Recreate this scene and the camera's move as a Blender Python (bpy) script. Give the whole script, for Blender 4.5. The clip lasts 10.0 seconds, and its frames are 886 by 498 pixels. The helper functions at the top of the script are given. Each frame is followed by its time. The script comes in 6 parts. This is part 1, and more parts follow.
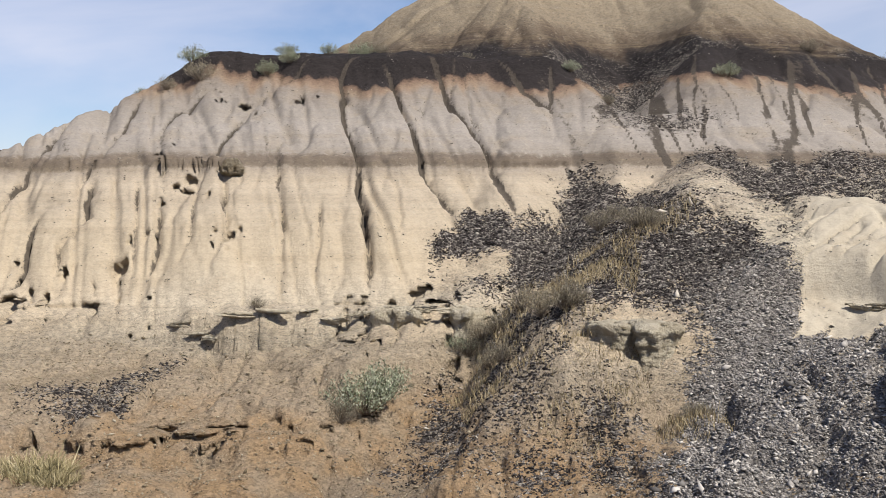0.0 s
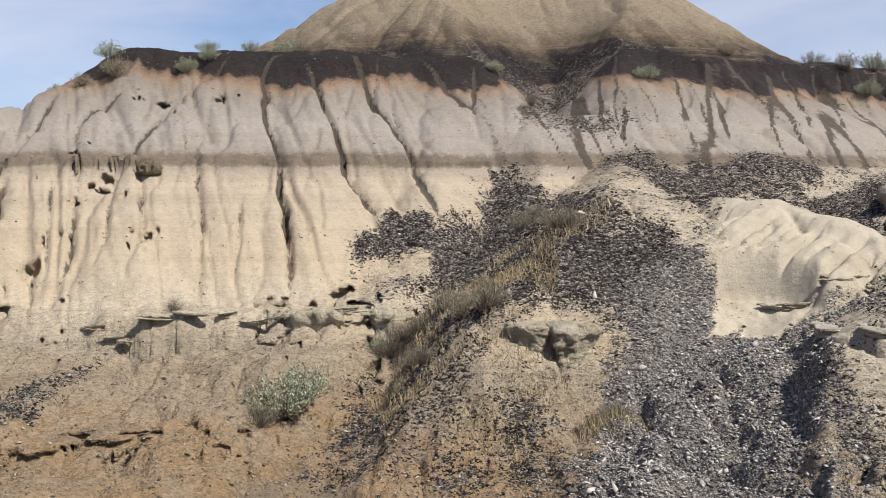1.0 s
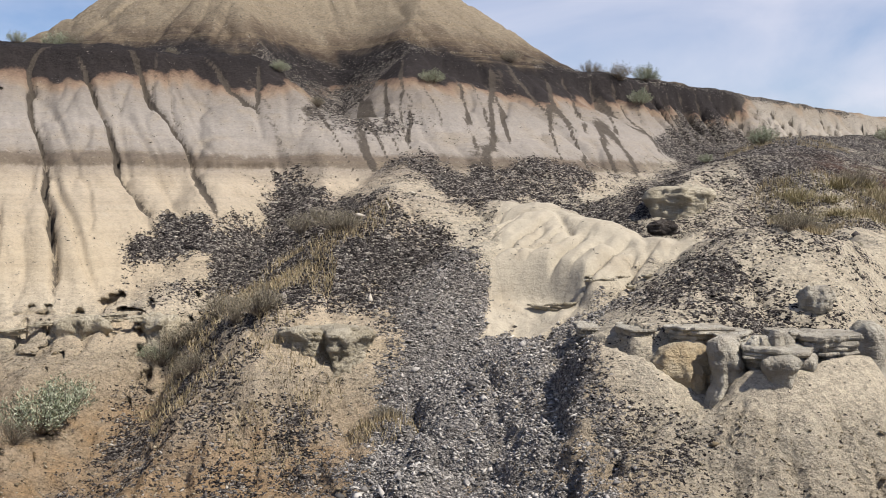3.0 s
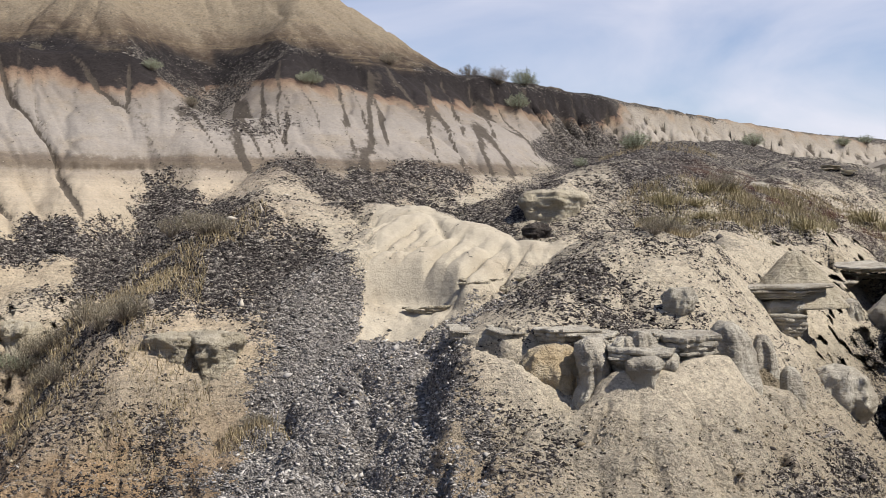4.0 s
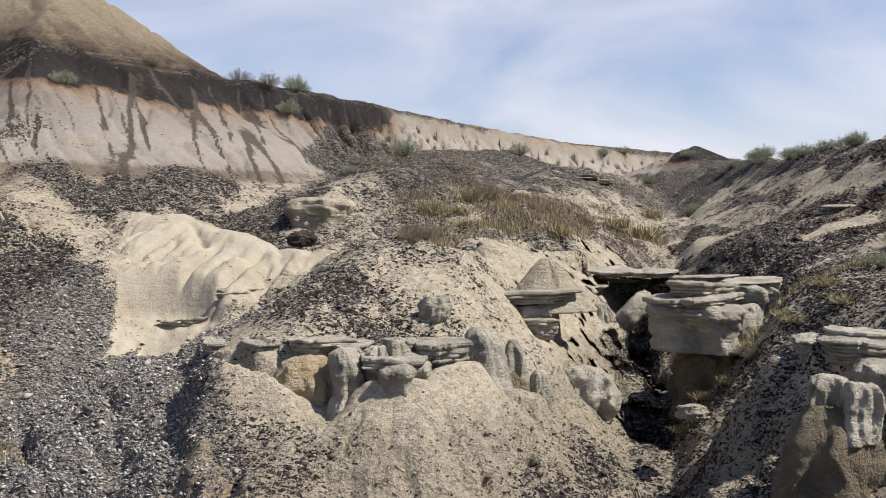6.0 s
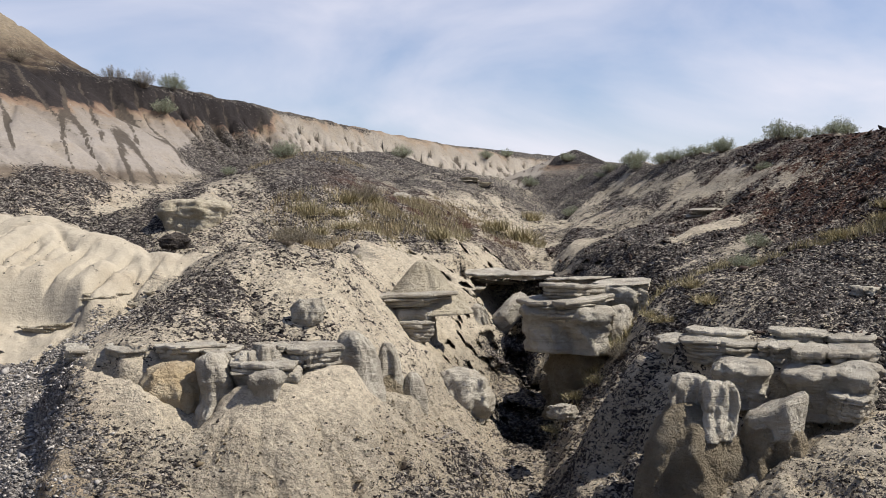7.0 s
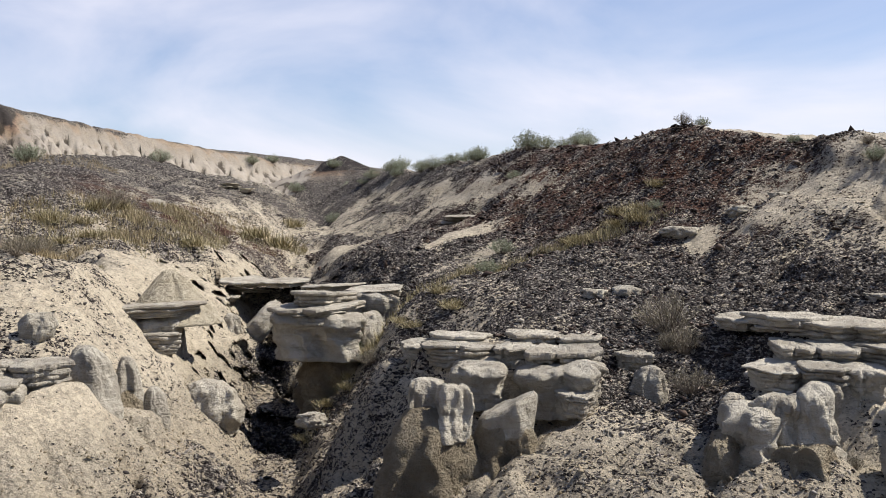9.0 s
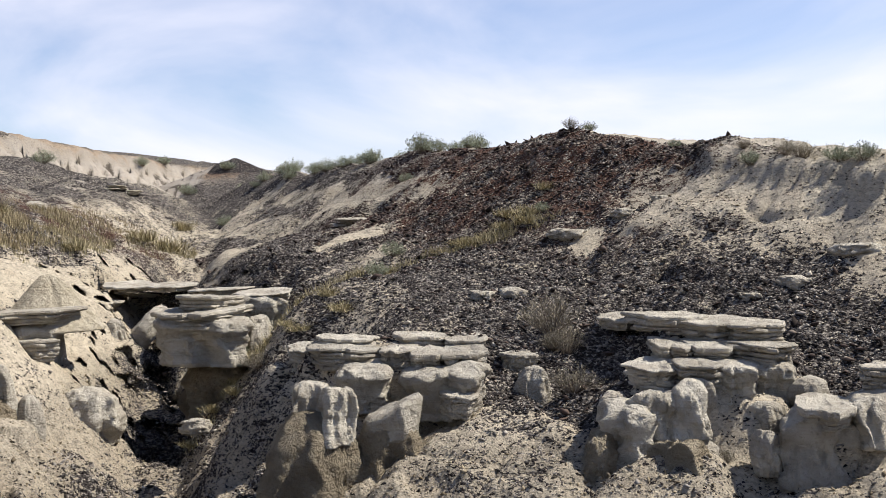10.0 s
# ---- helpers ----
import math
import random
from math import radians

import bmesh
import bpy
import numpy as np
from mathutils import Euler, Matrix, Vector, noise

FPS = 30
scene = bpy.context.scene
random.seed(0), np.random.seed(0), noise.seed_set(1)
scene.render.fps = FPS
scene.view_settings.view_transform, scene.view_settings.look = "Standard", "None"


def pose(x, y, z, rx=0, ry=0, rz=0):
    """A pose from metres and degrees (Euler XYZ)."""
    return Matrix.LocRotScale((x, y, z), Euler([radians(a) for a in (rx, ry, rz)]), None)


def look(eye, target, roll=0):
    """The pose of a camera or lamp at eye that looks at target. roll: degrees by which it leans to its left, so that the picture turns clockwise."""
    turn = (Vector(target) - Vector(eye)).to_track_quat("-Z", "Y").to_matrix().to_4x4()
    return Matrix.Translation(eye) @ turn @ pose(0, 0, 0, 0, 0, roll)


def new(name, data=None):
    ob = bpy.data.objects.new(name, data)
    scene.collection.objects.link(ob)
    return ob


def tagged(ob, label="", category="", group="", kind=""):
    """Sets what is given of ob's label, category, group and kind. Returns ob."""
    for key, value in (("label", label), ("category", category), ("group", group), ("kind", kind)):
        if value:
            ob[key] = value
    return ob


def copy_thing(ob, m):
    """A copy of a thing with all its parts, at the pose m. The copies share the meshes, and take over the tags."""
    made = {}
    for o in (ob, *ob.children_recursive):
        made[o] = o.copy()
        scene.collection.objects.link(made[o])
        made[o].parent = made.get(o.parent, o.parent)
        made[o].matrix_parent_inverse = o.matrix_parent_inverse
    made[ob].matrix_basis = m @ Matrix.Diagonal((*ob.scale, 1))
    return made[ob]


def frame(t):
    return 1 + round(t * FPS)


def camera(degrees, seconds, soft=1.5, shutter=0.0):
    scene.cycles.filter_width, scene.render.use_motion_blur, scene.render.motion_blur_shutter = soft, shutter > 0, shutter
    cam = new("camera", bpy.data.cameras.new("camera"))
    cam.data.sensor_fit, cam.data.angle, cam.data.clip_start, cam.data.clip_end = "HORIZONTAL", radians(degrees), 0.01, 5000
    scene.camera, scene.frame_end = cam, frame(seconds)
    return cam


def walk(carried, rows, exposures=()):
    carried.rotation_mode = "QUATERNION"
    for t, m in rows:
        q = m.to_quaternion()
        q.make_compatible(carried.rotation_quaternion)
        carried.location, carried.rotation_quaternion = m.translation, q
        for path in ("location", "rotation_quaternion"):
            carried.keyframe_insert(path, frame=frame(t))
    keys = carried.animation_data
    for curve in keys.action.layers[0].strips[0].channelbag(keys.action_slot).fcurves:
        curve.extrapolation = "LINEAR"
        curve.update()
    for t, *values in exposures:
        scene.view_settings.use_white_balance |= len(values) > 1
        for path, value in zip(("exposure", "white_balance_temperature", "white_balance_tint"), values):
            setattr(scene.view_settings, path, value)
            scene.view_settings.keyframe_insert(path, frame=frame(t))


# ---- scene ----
# camera and its way
cam = camera(47.5, 10.0, soft=0.8)
PATH = [
    (0, (1.323, -0.458, 1.006), (1.336, 1.541, 0.939), -0.4),
    (0.5, (1.379, -0.433, 1.033), (1.457, 1.565, 0.964), -0.4),
    (1, (1.468, -0.421, 1.071), (1.621, 1.571, 0.998), -0.33),
    (1.5, (1.573, -0.41, 1.078), (1.812, 1.574, 1.003), -0.3),
    (2, (1.674, -0.389, 1.09), (2.006, 1.581, 1.015), -0.28),
    (2.5, (1.793, -0.362, 1.088), (2.224, 1.590, 1.014), -0.23),
    (4, (2.091, -0.352, 1.117), (2.841, 1.500, 1.047), -0.12),
    (4.5, (2.166, -0.36, 1.126), (3.019, 1.448, 1.058), -0.1),
    (5, (2.238, -0.369, 1.142), (3.185, 1.391, 1.076), -0.1),
    (5.5, (2.34, -0.401, 1.15), (3.377, 1.307, 1.088), -0.15),
    (7, (2.585, -0.531, 1.181), (3.89, 0.983, 1.124), -0.03),
    (7.5, (2.650, -0.591, 1.179), (4.042, 0.844, 1.125), -0.0),
    (8, (2.743, -0.66, 1.187), (4.214, 0.694, 1.136), -0.1),
    (8.5, (2.800, -0.736, 1.204), (4.344, 0.534, 1.154), -0.17),
    (9, (2.829, -0.804, 1.214), (4.438, 0.383, 1.167), -0.2),
    (9.5, (2.875, -0.875, 1.210), (4.543, 0.227, 1.167), -0.22),
    (10, (2.911, -0.944, 1.207), (4.631, 0.076, 1.165), -0.3),
]
walk(cam, [(t, look(eye, target, roll)) for t, eye, target, roll in PATH], exposures=[(0, 0.42), (5, 0.42), (7.5, 0.42), (8.5, 0.48), (10, 0.7)])

# sky and sun
SUN_AZ, SUN_EL = 137.0, 53.0      # degrees clockwise from +y, degrees above the horizon
world = bpy.data.worlds.new("sky")
scene.world = world
world.use_nodes = True
wn, wl = world.node_tree.nodes, world.node_tree.links
wn.clear()
w_out, w_bg, w_sky = wn.new("ShaderNodeOutputWorld"), wn.new("ShaderNodeBackground"), wn.new("ShaderNodeTexSky")
w_sky.sky_type, w_sky.sun_disc = "NISHITA", False
w_sky.sun_elevation, w_sky.sun_rotation = radians(SUN_EL), radians(SUN_AZ)
w_sky.air_density, w_sky.dust_density, w_sky.ozone_density = 1.0, 0.3, 4.0
w_bg.inputs["Strength"].default_value = 0.064
# thin high cloud, stretched along the horizon
w_geo, w_map = wn.new("ShaderNodeTexCoord"), wn.new("ShaderNodeMapping")
w_map.inputs["Scale"].default_value = (1.0, 1.0, 2.4)
w_map.inputs["Rotation"].default_value = (0.12, -0.1, 0.4)
w_noise, w_ramp, w_mix = wn.new("ShaderNodeTexNoise"), wn.new("ShaderNodeValToRGB"), wn.new("ShaderNodeMix")
w_noise.inputs["Scale"].default_value = 2.7
w_noise.inputs["Detail"].default_value = 6
w_noise.inputs["Roughness"].default_value = 0.52
w_noise.inputs["Distortion"].default_value = 0.5
w_ramp.color_ramp.elements[0].position, w_ramp.color_ramp.elements[1].position = 0.33, 0.7
w_mix.data_type = "RGBA"
w_mix.inputs["B"].default_value = (10.4, 10.2, 11.3, 1)
wl.new(w_geo.outputs["Generated"], w_map.inputs["Vector"])
wl.new(w_map.outputs["Vector"], w_noise.inputs["Vector"])
# more of it towards the east
w_x, w_east, w_add = wn.new("ShaderNodeSeparateXYZ"), wn.new("ShaderNodeMapRange"), wn.new("ShaderNodeMath")
w_east.inputs["From Min"].default_value, w_east.inputs["From Max"].default_value = 0.5, 0.9
w_east.inputs["To Min"].default_value, w_east.inputs["To Max"].default_value = 0.0, 0.16
wl.new(w_geo.outputs["Generated"], w_x.inputs[0])
wl.new(w_x.outputs["X"], w_east.inputs["Value"])
wl.new(w_noise.outputs["Fac"], w_add.inputs[0])
wl.new(w_east.outputs["Result"], w_add.inputs[1])
wl.new(w_add.outputs[0], w_ramp.inputs["Fac"])
# seen slantwise the veil is thick near the horizon, thin overhead
w_sep, w_thin, w_mul = wn.new("ShaderNodeSeparateXYZ"), wn.new("ShaderNodeMapRange"), wn.new("ShaderNodeMath")
w_thin.inputs["From Min"].default_value, w_thin.inputs["From Max"].default_value = 0.0, 0.55
w_thin.inputs["To Min"].default_value, w_thin.inputs["To Max"].default_value = 1.0, 0.12
w_mul.operation = "MULTIPLY"
wl.new(w_geo.outputs["Generated"], w_sep.inputs[0])
wl.new(w_sep.outputs["Z"], w_thin.inputs["Value"])
wl.new(w_ramp.outputs["Color"], w_mul.inputs[0])
wl.new(w_thin.outputs["Result"], w_mul.inputs[1])
wl.new(w_mul.outputs[0], w_mix.inputs["Factor"])
w_tint = wn.new("ShaderNodeMix")
w_tint.data_type, w_tint.blend_type = "RGBA", "MULTIPLY"
w_tint.inputs["Factor"].default_value, w_tint.inputs["B"].default_value = 1.0, (1.3, 1.26, 1.38, 1)
wl.new(w_sky.outputs["Color"], w_tint.inputs["A"])
wl.new(w_tint.outputs["Result"], w_mix.inputs["A"])
wl.new(w_mix.outputs["Result"], w_bg.inputs["Color"])
wl.new(w_bg.outputs["Background"], w_out.inputs["Surface"])

sun = new("sun", bpy.data.lights.new("sun", "SUN"))
sun.data.energy, sun.data.angle, sun.data.color = 5.0, radians(0.55), (1.0, 0.95, 0.87)
_a, _e = radians(SUN_AZ), radians(SUN_EL)
sun.matrix_world = look((30 * math.sin(_a) * math.cos(_e), 30 * math.cos(_a) * math.cos(_e), 30 * math.sin(_e)), (0, 0, 0))

# ------------------------------------------------------------------ lie of the land
def hash2(ix, iy, seed):
    n = (ix.astype(np.int64) * 374761393 + iy.astype(np.int64) * 668265263 + seed * 144269504) & 0x7FFFFFFF
    n = ((n ^ (n >> 13)) * 1274126177) & 0x7FFFFFFF
    return ((n ^ (n >> 16)) & 0xFFFFF) / float(0xFFFFF)


def vnoise(x, y, seed=0):
    """Smooth noise from -1 to 1 with a grain of one unit."""
    ix, iy = np.floor(x), np.floor(y)
    fx, fy = x - ix, y - iy
    fx, fy = fx * fx * fx * (fx * (fx * 6 - 15) + 10), fy * fy * fy * (fy * (fy * 6 - 15) + 10)
    a, b = hash2(ix, iy, seed), hash2(ix + 1, iy, seed)
    c, d = hash2(ix, iy + 1, seed), hash2(ix + 1, iy + 1, seed)
    return 2 * ((a + (b - a) * fx) * (1 - fy) + (c + (d - c) * fx) * fy) - 1


def fbm(x, y, seed=0, octaves=4, gain=0.5):
    total, amp = 0.0, 1.0
    for k in range(octaves):
        total = total + amp * vnoise(x, y, seed + 17 * k)
        x, y, amp = x * 2.03 + 5.1, y * 2.03 - 3.7, amp * gain
    return total


def smooth(a, b, v):
    k = np.clip((v - a) / (b - a), 0, 1)
    return k * k * (3 - 2 * k)


def smax(a, b, k):
    h = np.clip(0.5 + 0.5 * (a - b) / k, 0, 1)
    return b + (a - b) * h + k * h * (1 - h)


def smin(a, b, k):
    return -smax(-a, -b, k)


def along(x, y, pts):
    """Distance to a line of points, its side (left of its way: plus), length along it, and its third value there."""
    best = np.full(x.shape, 1e9)
    side, run, val = np.zeros(x.shape), np.zeros(x.shape), np.zeros(x.shape)
    at = 0.0
    for p, q in zip(pts[:-1], pts[1:]):
        dx, dy = q[0] - p[0], q[1] - p[1]
        size = math.hypot(dx, dy)
        k = np.clip(((x - p[0]) * dx + (y - p[1]) * dy) / size ** 2, 0, 1)
        ex, ey = x - p[0] - k * dx, y - p[1] - k * dy
        d = np.hypot(ex, ey)
        near = d < best
        best = np.where(near, d, best)
        side = np.where(near, np.sign(dx * ey - dy * ex), side)
        run = np.where(near, at + k * size, run)
        if len(p) > 2:
            val = np.where(near, p[2] + k * (q[2] - p[2]), val)
        at += size
    return best, side, run, val


def ridge(x, y, pts, left, right, round_):
    d, side, run, z = along(x, y, pts)
    slope = np.where(side > 0, left, right)
    return z - slope * (np.sqrt(d * d + round_ * round_) - round_)


def blob(x, y, cx, cy, rx, ry, turn=0.0):
    """1 within an oval patch, falling to 0 at 1.6 times its size."""
    c, s = math.cos(radians(turn)), math.sin(radians(turn))
    u, v = (x - cx) * c + (y - cy) * s, -(x - cx) * s + (y - cy) * c
    return 1 - smooth(0.5, 1.6, np.hypot(u / rx, v / ry))


# edge of the coal bench of the butte, from behind its shoulder along its front and off to the far bluffs
EDGE = [(-40, 40), (-20, 30), (-10, 25.8), (-4.1, 24.7), (1, 25.3), (5, 26.1), (9, 26.8), (13.5, 28.2), (18.3, 30.3), (25.6, 34.7), (37, 41), (44, 44.5), (62, 52), (95, 58)]
for _ in range(2):            # round its corners
    EDGE = [EDGE[0]] + [(p[0] + (q[0] - p[0]) * k, p[1] + (q[1] - p[1]) * k) for p, q in zip(EDGE[:-1], EDGE[1:]) for k in (0.25, 0.75)] + [EDGE[-1]]
NOSE = sum(math.dist(p, q) for p, q in zip(EDGE[:-1], EDGE[1:]) if q[0] < -4.1)        # run along the edge at the butte's shoulder
WALL = ([-8, -2.5, -0.3, 0.15, 0.55, 0.95, 1.9, 3.3, 3.72, 3.8, 5.6, 6.7, 7.1, 7.25, 7.55, 7.9, 8.8, 11.0, 14.0],
        [5.7, 5.4, 5.15, 4.98, 4.45, 4.15, 3.5, 2.5, 2.32, 2.02, 0.95, -0.35, -0.62, -0.82, -1.35, -1.8, -2.65, -3.4, -4.2])
# clefts of the wall: depth, then how far below the edge and how far along from the shoulder, point by point
CLEFTS = [(0.42, [(-0.17, 3.6), (0.3, 3.3), (0.55, 3.18), (1.4, 3.18), (2.11, 3.35), (2.84, 3.62), (3.74, 3.74), (4.5, 3.91), (5.19, 4.07), (6.0, 4.19), (6.6, 4.21)]),
          (0.46, [(0.1, 4.0), (0.52, 4.41), (1.71, 4.69), (2.36, 4.94), (3.22, 5.14), (3.69, 5.18), (4.36, 5.48), (5.0, 5.81)]),
          (0.46, [(0.0, 5.26), (0.5, 5.62), (1.61, 5.88), (2.36, 6.27), (3.13, 6.64), (3.73, 6.75), (4.76, 6.91), (5.64, 7.13)]),
          (0.3, [(0.1, 5.95), (0.9, 5.87), (1.6, 5.88)]), (0.4, [(0.04, 7.1), (0.53, 7.49), (1.47, 7.99), (2.08, 8.3)]), (0.4, [(0.3, 8.65), (1.3, 8.4), (2.0, 8.31)])]
CLEFTS += [(0.4, [(0.1, 2.35), (0.78, 1.73), (1.34, 1.26), (2.07, 0.98), (2.71, 0.79), (3.19, 0.64), (3.74, 0.37)]), (0.4, [(1.0, -0.1), (1.38, -0.36), (2.11, -0.75), (2.6, -0.83)]),
           (0.2, [(2.6, 2.2), (3.2, 1.95), (3.88, 2.11), (5.63, 2.42), (6.4, 2.5)]), (0.2, [(4.8, 3.1), (5.97, 3.21), (6.5, 3.14)]), (0.22, [(4.0, 1.0), (5.76, 1.37), (6.2, 1.2)]),
           (0.22, [(4.9, -0.22), (6.04, 0.02), (6.6, -0.05)]), (0.2, [(4.0, -0.95), (5.76, -0.47), (6.4, -0.4)]), (0.3, [(5.2, -2.7), (6.16, -2.57), (6.7, -2.75)]), (0.36, [(4.0, -2.0), (5.31, -1.61), (5.78, -1.95), (6.3, -1.88)]),
           (0.16, [(4.0, 0.38), (5.78, 0.7), (6.2, 0.5)]), (0.18, [(0.19, 6.21), (1.69, 6.29), (2.7, 6.52)]), (0.14, [(0.6, 5.36), (2.0, 5.13)]), (0.14, [(4.0, 4.61), (5.6, 4.72)]), (0.3, [(1.2, -1.6), (2.4, -1.8), (4.2, -2.2)]), (0.3, [(1.5, -2.9), (3.5, -3.5), (6, -3.7)])]
CLEFTS += [(0.5, [(-0.4, 12.3), (0.7, 11.87), (1.7, 11.3), (2.7, 11.0), (3.35, 10.58)]), (0.5, [(0.1, 10.9), (1.2, 10.2), (2.4, 9.9)]), (0.36, [(0.4, 12.7), (2.16, 12.0), (3.14, 11.5), (3.6, 11.55)]), (0.34, [(0.6, 13.1), (1.63, 12.68), (2.71, 12.47), (3.86, 11.86)]),
           (0.24, [(1.2, 13.4), (2.08, 13.09), (3.08, 12.96), (4.28, 12.53)]), (0.34, [(0.8, 14.5), (2.0, 14.11), (3.05, 13.66), (4.32, 13.28)]), (0.34, [(0.9, 14.9), (1.98, 14.54), (2.82, 14.18), (3.75, 14.0)]),
           (0.34, [(0.7, 15.4), (1.6, 15.1), (2.86, 14.67), (3.89, 14.16)]), (0.6, [(0.3, 16.6), (1.18, 16.25), (1.9, 16.2), (2.63, 16.13), (3.28, 16.22)]), (0.4, [(0.2, 17.95), (1.4, 17.2), (2.46, 16.6), (3.56, 16.4)])]
CLEFTS += [(0.4, [(0.2, 18.8), (2.06, 17.65), (3.55, 16.8)]), (0.45, [(0.1, 20.0), (2.46, 18.55), (3.57, 18.02)]), (0.4, [(0.1, 20.8), (1.76, 19.87), (2.83, 19.56)])]
_dice = random.Random(12)
CLEFTS += [(_dice.choice((0.32, 0.45, 0.55)), [(_dice.uniform(-0.2, 0.2), v), (2.5, v - _dice.uniform(0.9, 1.5)), (5, v - 2.6)]) for v in [21.9 + 0.95 * k + _dice.uniform(-0.25, 0.25) for k in range(9)]]
CLEFTS += [(0.7, [(0.2, v), (3, v - _dice.uniform(0.9, 1.8)), (7, v - 3)]) for v in [30.5 + 1.5 * k + _dice.uniform(-0.5, 0.5) for k in range(22)]]
SPUR = [(7.0, 25.0, 3.0), (7.3, 22.0, 2.35), (6.7, 19.7, 2.0), (6.1, 17.4, 1.45), (4.9, 16.2, 0.8), (3.4, 14.1, -0.36), (2.6, 12.8, -1.5), (2.2, 11, -2.8)]
FAN = [(6.9, 18.6, 1.5), (7.87, 17.0, 1.24), (8.44, 16.27, 1.24), (8.84, 15.68, 1.0), (9.25, 14.94, 0.8), (9.9, 14.17, 0.67), (10.4, 12.6, 0.92)]
MOUND = [(7.5, 10.8, -0.32), (8.8, 11.7, 0.22), (10.4, 12.6, 0.92), (12.4, 13.8, 0.75), (14.0, 15.6, 0.7), (16, 17.6, 1.0), (19, 20.2, 1.45), (25, 25.9, 3.1), (32, 31, 3.3)]
DARK = [(11.2, 18.0, 1.2), (12.6, 19.2, 1.75), (15.2, 20.6, 2.4), (18, 23.5, 2.9), (22, 29, 3.6), (30, 35, 4.2)]
BENCH = [(7, 25, 2.6), (10, 23.6, 2.3), (14, 25.0, 2.6), (20, 28.5, 3.3)]
RIGHT = [(46, 36, 3.4), (34, 26, 3.3), (30.6, 21.8, 3.1), (27, 14, 3.35), (23.5, 7.5, 3.3), (20.6, 3.3, 2.95), (18.7, 0.8, 2.45), (17.3, -3, 1.6), (15, -10, 0.2), (8, -20, -1)]
FALL = ([-14, -3, 0, 0.5, 2.4, 4.0, 6.5, 8.4, 9.2, 9.45, 10.2, 12.5], [0.4, 0.0, 0.0, 0.22, 1.35, 2.15, 2.72, 3.32, 3.68, 4.15, 4.9, 6.4])
GULLY = [(28, 23.4, 2.0), (25.7, 20.7, 1.15), (22, 18, 0.2), (19, 15.4, -0.7), (16.6, 12.6, -1.7), (14.6, 11.5, -2.05), (12.9, 9.6, -2.25), (9.5, 7, -2.95), (5, 5, -3.8), (-4, 6, -4.2), (-16, 9, -4.4)]
SCREE = [(6.9, 13.6, -0.75), (5.6, 12.0, -1.38), (5.0, 10, -2.02), (4.2, 7, -3.0)]
FRONT = [(12.9, 8.6, -2.0), (11.3, 6.6, -1.65), (10.6, 4.8, -1.75), (11.0, 2.5, -1.75), (11.2, 0.5, -1.75), (11.2, -3, -1.9)]
FLANK = [(9.9, 10.7, -0.5), (10.5, 10.1, -0.8), (11.1, 9.9, -1.2), (11.7, 9.3, -1.95)]
HOLLOW = [(4.2, 20.8, 0.9), (3.0, 18.4, -0.2), (2.1, 17.0, -1.0), (1.2, 15.2, -2.4), (0.5, 13.0, -3.3), (-1, 9, -3.9)]
NOTCH = [(6.7, 28.6, 5.0), (6.5, 26.6, 3.9), (6.35, 25.2, 3.3), (6.5, 24.2, 2.95)]
FILL = [(6.7, 12.8, -0.7), (6.65, 11.2, -1.02), (6.5, 10.2, -1.35), (6.3, 9.2, -1.75)]
BACK = [(9.4, 21.4, 1.5), (10.4, 18.8, 0.8), (11.2, 16.6, 0.25), (12.3, 15.0, -0.1)]


PITS = [(4.8, 29.0, 0.28, 0.4), (14.35, 11.1, 0.55, 0.9), (13.95, 10.8, 0.45, 0.6)]
# tan banks at the feet of the rocks
FEET = [[(7.0, 11.0, -0.95), (7.35, 10.0, -0.92), (7.85, 9.35, -0.9), (8.4, 8.95, -0.86), (9.2, 9.1, -0.84), (9.9, 9.4, -0.86), (10.7, 9.9, -1.05)], [(12.5, 3.1, -1.08), (12.75, 2.5, -0.84), (12.9, 1.9, -0.84)], [(11.7, 5.75, -1.45), (12.5, 5.6, -1.0), (13.4, 6.2, -0.6)], [(11.6, 4.8, -1.4), (12.6, 4.9, -0.95)], [(11.9, 2.3, -1.4), (12.7, 2.2, -0.95), (13.8, 2.4, -0.45)], [(12.4, 0.5, -1.3), (13.4, 0.3, -0.75)]]
# banks of soil that bury the backs of the ledges
BANKS = [[(13.3, 7.31, -0.39), (13.11, 6.58, -0.33), (13.33, 5.88, -0.33), (13.46, 5.52, -0.35), (13.69, 5.13, -0.35)],
         [(13.76, 7.0, -0.29), (14.19, 6.07, -0.25), (14.33, 5.5, -0.27)],
         [(15.3, 3.74, -0.01), (15.2, 3.04, 0.06), (15.0, 2.45, 0.03), (15.17, 2.0, 0.01)],
         [(14.45, 2.79, -0.19), (14.48, 2.35, -0.18), (14.77, 1.87, -0.18)],
         [(13.79, 2.78, -0.37), (13.85, 2.27, -0.32), (13.93, 1.9, -0.34)],
         [(7.56, 12.1, -0.48), (7.75, 11.1, -0.39), (8.06, 10.5, -0.34), (8.35, 10.15, -0.38), (8.85, 9.85, -0.35), (9.21, 9.56, -0.36), (8.54, 9.46, -0.47)],
         [(17.75, 15.44, 0.02), (18.18, 14.72, 0.01), (17.55, 12.81, 0.0)]]


